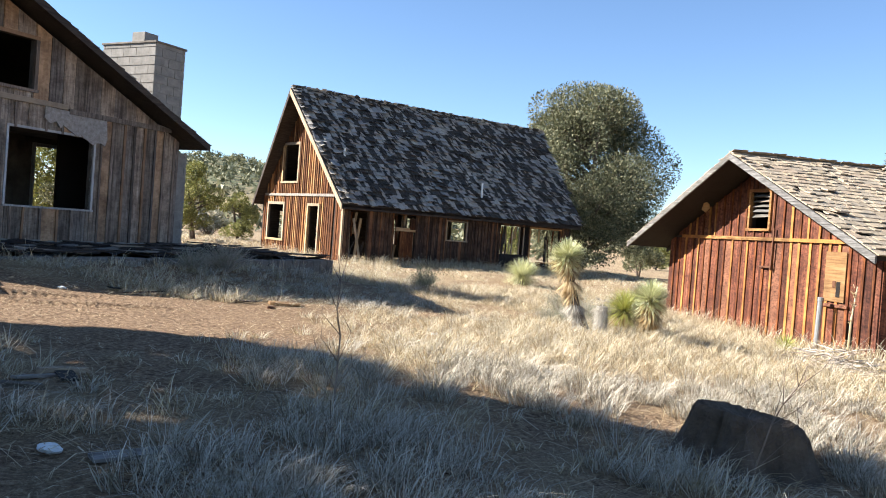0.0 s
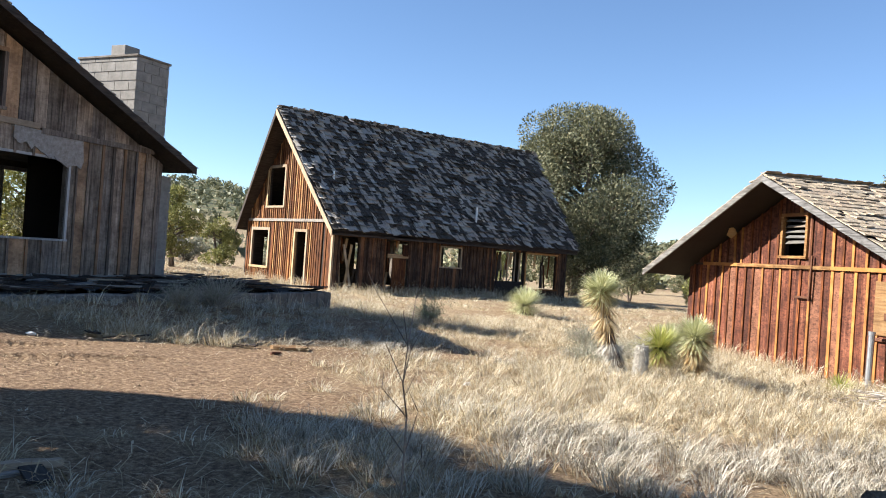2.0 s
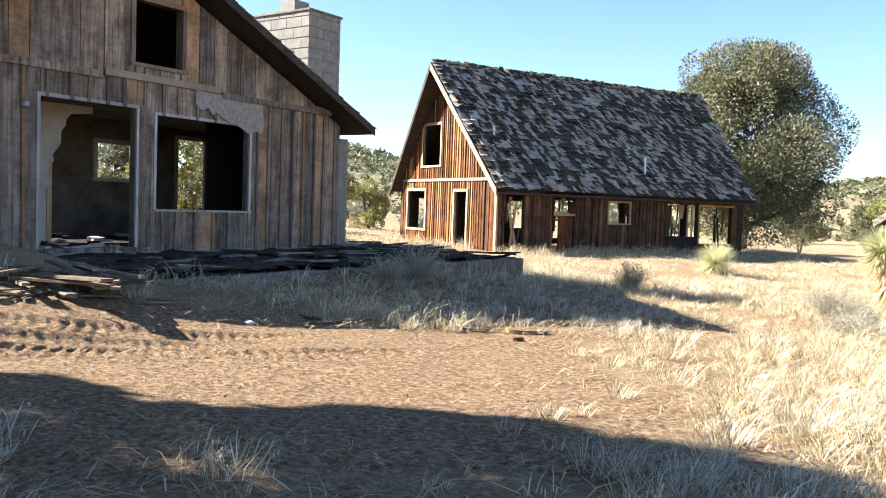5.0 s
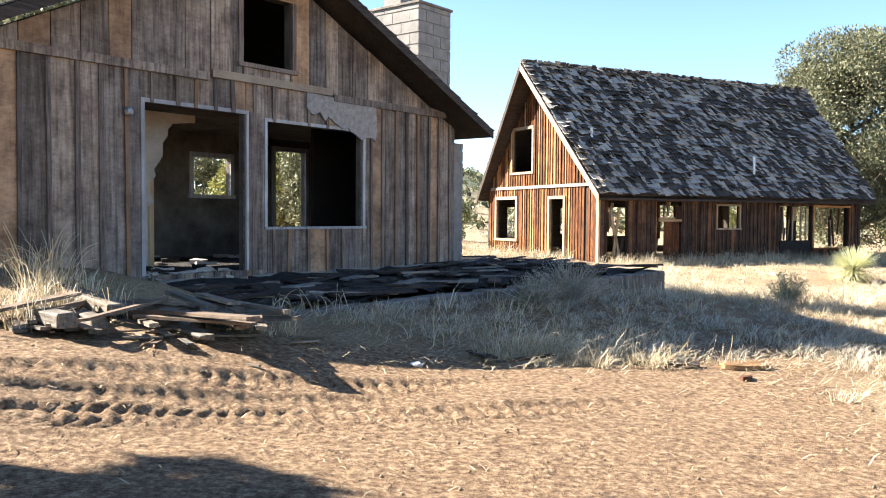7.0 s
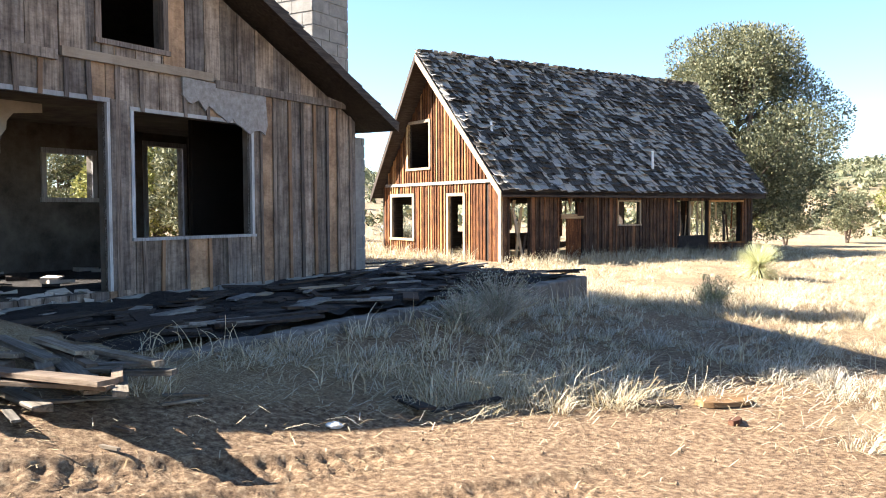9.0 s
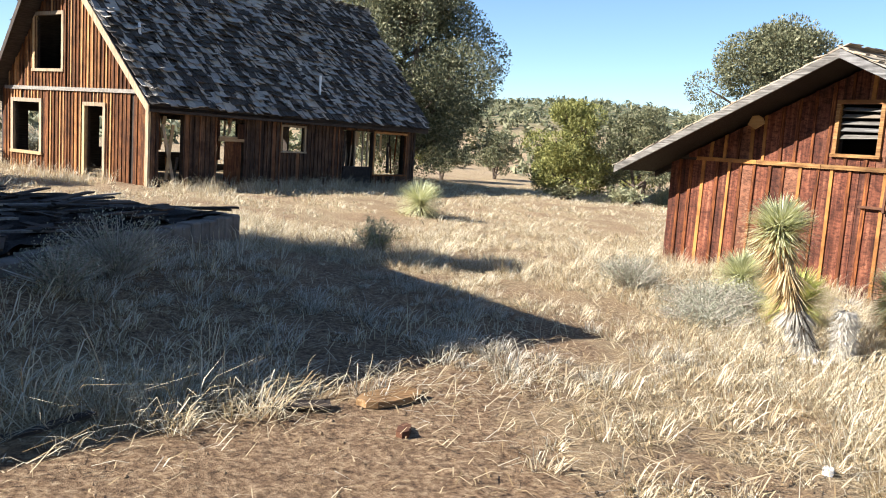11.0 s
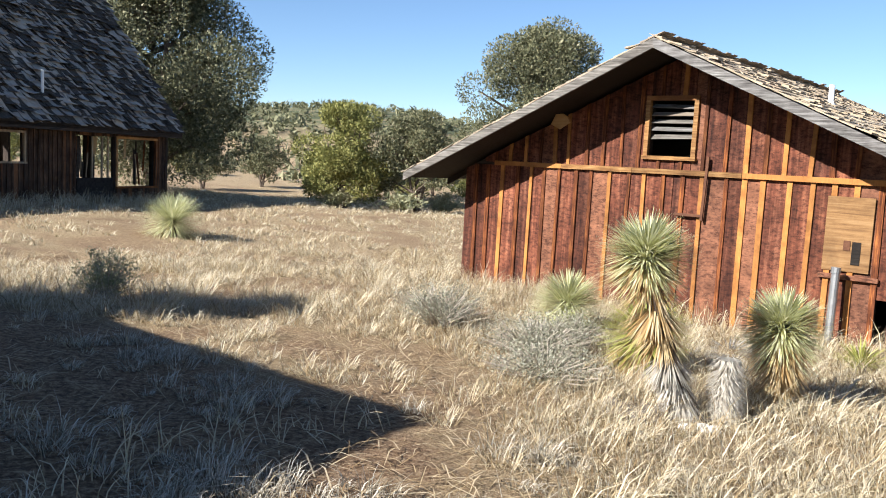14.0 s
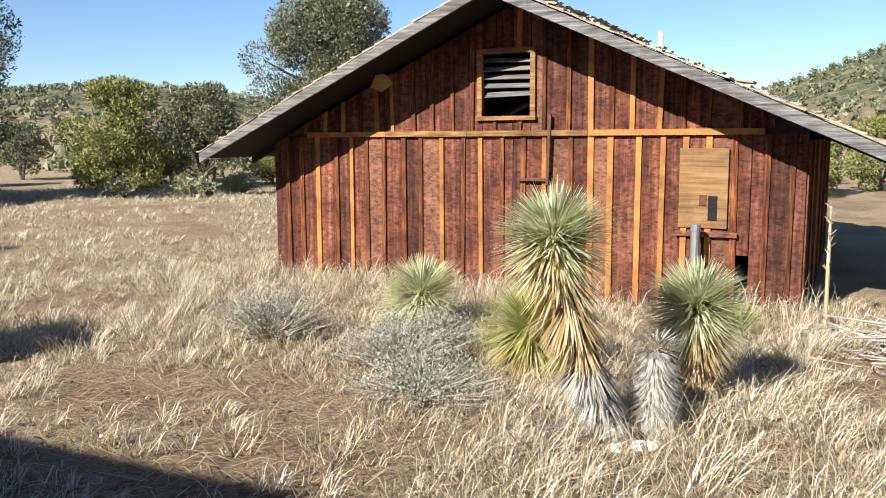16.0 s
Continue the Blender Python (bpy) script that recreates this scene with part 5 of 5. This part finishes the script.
def lumber_pile():
    rng = random.Random(61)
    x, y = -5.6, 11.45
    for k in range(38):
        ln, w, th = rng.uniform(0.4, 1.2), rng.uniform(0.03, 0.065), rng.uniform(0.018, 0.035)
        m = pose(x + rng.uniform(-0.8, 1.3), y + rng.uniform(-0.40, 0.5), ground_z(x, y) + 0.02 + 0.004 * k * (0.2 + rng.random()), rng.uniform(-8, 8), rng.uniform(-5, 5), rng.gauss(-30, 22) if k % 2 else rng.gauss(115, 18))
        ob = mesh_object("plank", [tuple(Vector(c)) for c in box_verts(-ln / 2, ln / 2, -w, w, 0, th)], BOX_FACES, M_PALE)
        ob.matrix_basis = m
        tagged(ob, "loose weathered plank in a heap before the terrace", "plank", "heap of planks")
    # thick broken timbers lying over the heap, cut ends towards the track
    for px, py, dz, ln, w, th, yaw in TIMBERS:
        bm = bmesh.new()
        cut = [bm.verts.new(c) for c in box_verts(-ln / 2, ln / 2, -w, w, 0, th)]
        for c in cut:
            c.co += Vector((rng.uniform(-0.04, 0.04), rng.uniform(-0.012, 0.012), rng.uniform(-0.01, 0.01)))
        for f in BOX_FACES:
            bm.faces.new([cut[i] for i in f])
        bmesh.ops.bevel(bm, geom=bm.edges[:], offset=0.008, segments=1, affect="EDGES")
        ob = finish("timber", bm, M_PALE)
        ob.matrix_basis = pose(px, py, ground_z(px, py) + dz, rng.uniform(-5, 5), rng.uniform(-2, 5), yaw)
        tagged(ob, "thick bleached timber lying on the plank heap", "timber", "heap of planks")
    for k in range(45):
        ln, w = rng.uniform(0.12, 0.40), rng.uniform(0.010, 0.03)
        px, py = x + rng.uniform(-1.0, 1.6), y + rng.uniform(-0.65, 0.4)
        ob = mesh_object("splinter", [tuple(Vector(c)) for c in box_verts(-ln / 2, ln / 2, -w, w, 0, 0.014)], BOX_FACES, M_PALE)
        ob.matrix_basis = pose(px, py, ground_z(px, py) + 0.004 + rng.uniform(0, 0.02), rng.uniform(-5, 5), rng.uniform(-3, 3), rng.gauss(-20, 35))
        tagged(ob, "broken board splinter scattered round the plank heap", "wood scrap", "splinters round the heap")


def stalks(spots):
    """Broken bleached weed stalks along the track."""
    rng = random.Random(140)
    verts, faces = [], []
    for x, y, count, height in spots:
        for k in range(count):
            p = Vector((x + rng.gauss(0, 0.12), y + rng.gauss(0, 0.12), ground_z(x, y) - 0.02))
            h = height * rng.uniform(0.4, 1)
            a, d = rng.uniform(0, 6.3), Vector((rng.gauss(0, 0.25), rng.gauss(0, 0.25), 1)).normalized()
            bow, r = Vector((math.cos(a), math.sin(a), -rng.uniform(0.1, 0.7))) * rng.uniform(0.05, 0.4), rng.uniform(0.0025, 0.0055)
            for j in range(5):
                q = p + d * h / 5
                limb(verts, faces, p, q, r, r * 0.85, 4)
                p, d, r = q, (d + bow).normalized(), r * 0.85
    tagged(mesh_object("dry_stalks", verts, faces, M_STALK), "broken bleached weed stalks along the dirt track", "weeds", kind="stuff")


def brush_pile():
    rng = random.Random(71)
    x, y = 8.25, 12.05
    verts, faces = [], []
    for k in range(170):
        a, r = rng.uniform(0, 6.3), rng.uniform(0, 1.0)
        p = Vector((r * math.cos(a) * 1.3, r * math.sin(a), rng.uniform(0, 0.30) * (1.1 - r)))
        d = Vector((rng.gauss(0, 1), rng.gauss(0, 1), rng.gauss(0, 0.25))).normalized() * rng.uniform(0.25, 0.7)
        limb(verts, faces, p, p + d, rng.uniform(0.006, 0.014), 0.003, 4)
    ob = mesh_object("brushwood", verts, faces, M_GREYTWIG)
    ob.matrix_basis = pose(x, y, ground_z(x, y))
    tagged(ob, "heap of bleached dead branches beside the shed", "branches")


def standpipe():
    bm = bmesh.new()
    bmesh.ops.create_cone(bm, cap_ends=True, segments=12, radius1=0.05, radius2=0.05, depth=1.1, matrix=pose(0, 0, 0.5))
    bmesh.ops.create_cone(bm, cap_ends=True, segments=12, radius1=0.058, radius2=0.058, depth=0.07, matrix=pose(0, 0, 1.02))
    ob = finish("standpipe", bm, M_METAL)
    ob.matrix_basis = pose(9.18, 14.22, -0.45, 0, 1.5, 0)
    tagged(ob, "grey metal standpipe before the shed wall", "pipe")


# big juniper and the woods
tree("juniper", (13.5, 43.6), 9.9, 5.1, 81, M_JUNIPER, "tall dense juniper standing behind the cabin", 150000, 0.12, 0.06, 80, stems=2)
tree("juniper", (17.7, 36.0), 4.15, 1.85, 82, M_OLIVE, "round bright green juniper beyond the yard", 30000, 0.10, 0.10, 44, stems=3)
tree("juniper", (19.6, 34.0), 4.0, 1.8, 90, M_JUNIPER, "open grey-green juniper with several trunks beyond the yard", 20000, 0.10, 0.22, 34, stems=3)
tree("juniper", (30.0, 37.2), 8.9, 4.4, 83, M_JUNIPER, "tall open juniper beyond the shed", 90000, 0.12, 0.2, 64, stems=2)
tree("juniper", (-14.3, 24.4), 7.0, 2.7, 84, M_JUNIPER, "tall juniper behind the grey house", 16000, 0.16, 0.1, 30)
tree("juniper", (-5.8, 37.6), 3.5, 1.35, 85, M_OLIVE, "small green juniper behind the cabin gable", 14000, 0.08, 0.08, 22, stems=2)
tree("juniper", (-4.7, 45.0), 2.5, 1.2, 94, M_OLIVE, "low pale green juniper behind the cabin gable", 8000, 0.09, 0.05, 18, stems=2)
tree("juniper", (-9.2, 30.5), 4.8, 2.4, 97, M_OLIVE, "green juniper close behind the grey house", 16000, 0.13, 0.06, 30, stems=2)
tree("juniper", (-9.8, 7.4), 8.7, 2.7, 86, M_JUNIPER, "dense juniper shading the dirt track", 30000, 0.2, 0.04, 34)
# Stands out of view, added to carry the tree shade further along the track.
tree("juniper", (-10.2, 9.4), 7.3, 1.25, 98, M_JUNIPER, "slim juniper added to shade the dirt track", 9000, 0.16, 0.5, 16)
tree("juniper", (-10.2, 3.8), 8.8, 3.5, 87, M_JUNIPER, "dense juniper shading the yard", 30000, 0.2, 0.04, 34)
tree("juniper", (-11.3, -1.9), 8.6, 3.2, 88, M_JUNIPER, "dense juniper shading the yard", 12000, 0.22, 0.04, 30)
# Added tree that blocks sun from the grey house's back door.
tree("juniper", (-11.8, 21.8), 5.6, 2.5, 89, M_JUNIPER, "broad juniper added to keep sun out of the grey house", 26000, 0.14, 0.04, 28)
KINDS = [tree("juniper", (27.5, 45.5), 3.2, 1.7, 91, M_JUNIPER, "low dark juniper in the scrub", 11000, 0.11, 0.1, 22, "scrub junipers", 2),
         tree("juniper", (31.0, 47.0), 2.8, 1.6, 92, M_OLIVE, "low green juniper in the scrub", 9000, 0.11, 0.06, 20, "scrub junipers", 3),
         tree("juniper", (-9.0, 47.0), 2.6, 1.7, 93, M_OLIVE, "low green juniper in the scrub", 9000, 0.11, 0.05, 22, "scrub junipers", 2)]


def woods():
    rng = random.Random(95)
    spots = [(24.5, 47.0), (30, 41), (34, 49), (20, 52), (26, 56), (36, 40), (42, 36), (46, 30), (38, 30), (44, 24), (50, 18), (40, 13), (46, 8), (36, 18), (33, 14.5), (29, 16.5),
             (-12.5, 32.5), (-7.6, 28.6), (-12, 58), (52, 40), (58, 28), (60, 12), (33, 60), (44, 56), (-26, 36), (-30, 24), (-24, 48), (16, 74), (30, 74), (55, 50), (34, 9), (55, 2), (41, 19), (48, 13), (38, 23)]
    for x, y in spots:
        k = KINDS[rng.randrange(3)]
        copy_thing(k, pose(x, y, ground_z(x, y) - 0.1, 0, 0, rng.uniform(0, 360)))
    # far scrub on the slopes
    rs = np.random.RandomState(96)
    n = 5600
    az, r = rs.uniform(-55, 125, n), 70 + 330 * rs.uniform(0, 1, n) ** 0.8
    x, y = r * np.sin(np.radians(az)), r * np.cos(np.radians(az))
    c = np.stack([x, y, land(x, y)], 1)
    k = 26
    cc = np.repeat(c, k, 0)
    s = np.repeat(rs.uniform(0.5, 1.3, n) * (0.6 + 0.4 * np.minimum(1, r / 200)), k)
    d = rs.normal(0, 0.5, (n * k, 3)) * s[:, None]
    p = cc + d + np.stack([0 * s, 0 * s, s * 0.8], 1)
    a = rs.normal(0, 1, (n * k, 3)) * (0.40 * s)[:, None]
    b = rs.normal(0, 1, (n * k, 3)) * (0.40 * s)[:, None]
    v = np.stack([p - a, p + b, p + a], 1).reshape(-1, 3)
    tagged(poly_mesh("scrub", v, np.arange(len(v)).reshape(-1, 3), M_JUNIPER, smooth=False), "dark scrub and junipers on distant slopes", "scrub", kind="stuff")


woods()

yucca((4.62, 13.20), (-0.38, 0.42), 1.27, 0.44, 101, "tall leaning yucca with a thick straw skirt", grey=True, leaves=1500)
yucca((5.68, 13.12), (-0.12, 0.03), 0.72, 0.44, 102, "round yucca on a short straw-skirted trunk", leaves=1500)
yucca((5.55, 14.45), (0.05, 0.0), 0.40, 0.56, 103, "yellowing low yucca behind the others", M_YUCCAY, leaves=1000)
yucca((6.50, 16.10), (0, 0), 0.40, 0.56, 104, "small green yucca near the shed wall", skirt=False, leaves=1200)
yucca((6.42, 26.25), (0, 0), 0.34, 0.85, 105, "low round yucca in front of the cabin", skirt=False, leaves=1500)
yucca((8.15, 13.45), (0, 0), 0.12, 0.42, 106, "small yellow-green yucca at the foot of the shed", M_YUCCAY, skirt=False, leaves=260)
dead_yucca((4.74, 13.15), (0.02, 0.02), 0.50, 107)
dead_yucca((4.55, 13.34), (-0.10, 0.10), 0.34, 108)
bush("sagebrush", (4.55, 14.75), 0.62, 0.36, 111, M_SAGE, "grey dry sagebrush beside the yuccas", 7500, 0.021, 240, twig_mat=M_GREYTWIG)
bush("sagebrush", (5.15, 15.4), 0.62, 0.46, 112, M_SAGE, "grey dry sagebrush beside the yuccas", 7500, 0.021, 240, twig_mat=M_GREYTWIG)
bush("sagebrush", (5.25, 16.9), 0.60, 0.55, 113, M_SAGE, "grey dry sagebrush beside the yuccas", 6500, 0.022, 200, twig_mat=M_GREYTWIG)
bush("rabbitbrush", (2.49, 19.5), 0.38, 0.62, 114, M_SHRUB, "small pale green shrub in the open grass", 3800, 0.028, twig_mat=M_GREYTWIG)
bush("rabbitbrush", (-1.55, 15.6), 0.60, 0.62, 115, M_SAGE, "pale dry shrub before the terrace", 3600, 0.022, 150, twig_mat=M_GREYTWIG)
bush("rabbitbrush", (-2.03, 14.9), 0.45, 0.42, 118, M_SAGE, "pale dry shrub before the terrace", 2600, 0.022, 110, twig_mat=M_GREYTWIG)
bush("sagebrush", (5.75, 15.5), 0.5, 0.42, 119, M_SAGE, "grey dry sagebrush beside the yuccas", 6000, 0.021, 200, twig_mat=M_GREYTWIG)
bush("dry_shrub", (-6.5, 47.0), 1.5, 1.7, 116, M_SAGE, "dry brown shrub beyond the house", 4000, 0.10, 120)
bush("dry_shrub", (-2.0, 44.0), 1.2, 1.1, 117, M_SAGE, "dry brown shrub beyond the house", 3000, 0.10, 90)
for k, (x, y) in enumerate(((24, 33), (21.5, 34.5), (19, 34), (26.5, 34.5), (29, 31), (17.5, 36))):
    bush("rabbitbrush", (x, y), 1.0, 0.9, 120 + k, M_SHRUB, "green scrub bush at the edge of the yard", 2600, 0.09, 60)
sapling((0.47, 5.88), 1.15, 131, "bare thin sapling standing in the grass")
sapling((3.24, 5.22), 0.95, 132, "bare forked sapling in front of the stump")
stump()
lumber_pile()
brush_pile()
standpipe()
stalks([(-4.6 + k * 0.17 + random.uniform(-0.15, 0.15), 12.7 + 0.045 * k + random.uniform(-0.30, 0.25), random.randrange(3, 10), random.uniform(0.15, 0.42)) for k in range(40)]
       + [(x, y, 9, h) for x, y, h in ((-2.07, 12.47, 0.55), (-1.95, 12.55, 0.45), (-1.52, 12.90, 0.50), (-1.09, 12.85, 0.45), (-0.44, 12.8, 0.35), (-2.6, 12.4, 0.5), (-3.09, 12.4, 0.42), (-1.30, 13.0, 0.55))]
       + [(-6.6 + random.uniform(-0.3, 0.3), 12.4 + random.uniform(-0.3, 0.3), 10, 0.75) for k in range(4)])


def litter():
    """Scraps of board, rag and paper lying about."""
    rng = random.Random(171)
    for x, y in ((-0.95, 12.5), (-2.24, 12.3), (-2.64, 12.25), (-1.65, 6.32), (-1.50, 6.46), (-0.57, 4.62)):
        ln, w = rng.uniform(0.16, 0.30), rng.uniform(0.03, 0.07)
        ob = mesh_object("board_scrap", box_verts(-ln, ln, -w, w, 0, 0.018), BOX_FACES, M_FASCIA if rng.random() < 0.5 else M_DARKWOOD)
        ob.matrix_basis = pose(x, y, ground_z(x, y) + 0.015, rng.uniform(-5, 5), rng.uniform(-5, 5), rng.uniform(0, 180))
        tagged(ob, "broken weathered board scrap lying on the earth", "board", "board scraps")
    for x, y, r in ((-1.03, 4.70, 0.06), (-3.13, 11.61, 0.05), (4.29, 13.39, 0.035)):
        bm = bmesh.new()
        bmesh.ops.create_icosphere(bm, subdivisions=3, radius=r)
        for v in bm.verts:
            v.co *= 1 + 0.5 * (noise.noise(v.co * 22) + 0.4 * noise.noise(v.co * 60))
            v.co.z *= 0.45
        ob = finish("crumpled_paper", bm, M_WHITE)
        ob.matrix_basis = pose(x, y, ground_z(x, y) + r * 0.3, 0, 0, rng.uniform(0, 180))
        tagged(ob, "crumpled white paper scrap lying in dry grass", "litter")
    # clods and pebbles
    rs = np.random.RandomState(172)
    n = 16000
    x, y = rs.uniform(-8, 8, n), rs.uniform(2, 18, n)
    keep = ~footprint(x, y)
    x, y = x[keep], y[keep]
    n = len(x)
    z = land(x, y) + ruts(x, y)
    r = 0.004 + 0.010 * rs.uniform(0, 1, n) ** 3
    corners = np.array([(1, 0, 0), (-0.5, 0.87, 0), (-0.5, -0.87, 0), (0, 0, 1), (0, 0, -0.5)], float)
    v = np.stack([x, y, z], 1)[:, None, :] + corners[None] * (1 + 0.5 * rs.normal(0, 1, (n, 5, 3)).clip(-1, 1)) * r[:, None, None]
    o = (np.arange(n) * 5)[:, None]
    f = np.concatenate([o + np.array([q]) for q in ((0, 1, 3), (1, 2, 3), (2, 0, 3), (1, 0, 4), (2, 1, 4), (0, 2, 4))], 0)
    tagged(poly_mesh("clods", v.reshape(-1, 3), f, M_CLOD, smooth=False), "small clods and pebbles scattered on the earth", "clods", kind="stuff")


def flat_scraps():
    """A sunken stone slab, sheets of old cardboard and pale chips."""
    rng = random.Random(181)
    for name, x, y, lx, ly, th, yaw, mat, label, cat in SCRAPS:
        bm = bmesh.new()
        n = 14
        low, high = [], []
        for k in range(n):
            a = 2 * math.pi * k / n
            c, q = math.cos(a), math.sin(a)
            r = 1 / max(abs(c), abs(q)) ** 0.7 * rng.uniform(0.86, 1.05)
            px, py = lx * r * c, ly * r * q
            low.append(bm.verts.new((px, py, -0.02)))
            high.append(bm.verts.new((px * 0.98, py * 0.98, th + rng.uniform(-0.3, 0.3) * th)))
        for k in range(n):
            bm.faces.new((low[k], low[(k + 1) % n], high[(k + 1) % n], high[k]))
        mid = bm.verts.new((0, 0, th))
        for k in range(n):
            bm.faces.new((high[k], high[(k + 1) % n], mid))
        bm.faces.new(low[::-1])
        ob = finish(name, bm, mat)
        ob.matrix_basis = pose(x, y, ground_z(x, y) + 0.02, rng.uniform(-3, 3), rng.uniform(-3, 3), yaw)
        tagged(ob, label, cat)


SCRAPS = [
    ("stone_slab", 4.42, 13.72, 0.46, 0.30, 0.02, 35, M_CONC, "flat grey stone slab sunk in the earth beside the yuccas", "stone"),
    ("cardboard", -0.28, 12.50, 0.26, 0.10, 0.02, 20, M_PLY, "torn brown cardboard sheet lying on the earth", "cardboard"),
    ("cardboard", -0.43, 11.96, 0.09, 0.04, 0.015, 60, M_RUST, "dark brown cardboard scrap lying on the earth", "cardboard"),
    ("chip", 4.42, 13.10, 0.09, 0.03, 0.025, -60, M_WHITE, "pale broken chip lying below the yucca stump", "litter"),
    ("chip", 4.30, 13.24, 0.04, 0.03, 0.02, 10, M_WHITE, "pale broken chip lying below the yucca stump", "litter"),
    ("chip", 1.77, 10.96, 0.05, 0.03, 0.015, 30, M_WHITE, "pale broken chip lying in dry grass", "litter"),
    ("board_scrap", -1.71, 6.01, 0.22, 0.05, 0.02, 10, M_PALE, "pale weathered board scrap lying in shaded grass", "board"),
    ("board_scrap", -1.56, 6.58, 0.20, 0.05, 0.02, 40, M_FASCIA, "grey weathered board scrap lying in shaded grass", "board"),
]


def flower_stalk(at, height):
    verts, faces = [], []
    limb(verts, faces, (0, 0, 0), (0.03, 0.01, height * 0.6), 0.022, 0.018, 7)
    limb(verts, faces, (0.03, 0.01, height * 0.6), (0.10, 0.02, height), 0.018, 0.010, 7)
    rng = random.Random(175)
    for k in range(26):
        z = height * rng.uniform(0.5, 1)
        a = rng.uniform(0, 6.3)
        limb(verts, faces, (0.04, 0.01, z), (0.04 + 0.06 * math.cos(a), 0.01 + 0.06 * math.sin(a), z + 0.06), 0.006, 0.003, 4)
    ob = mesh_object("flower_stalk", verts, faces, M_STRAW)
    ob.matrix_basis = pose(at[0], at[1], ground_z(*at) - 0.05)
    tagged(ob, "tall dead yucca flower stalk beside the shed", "stalk")


litter()
flat_scraps()
flower_stalk((8.85, 12.78), 1.35)
grass()
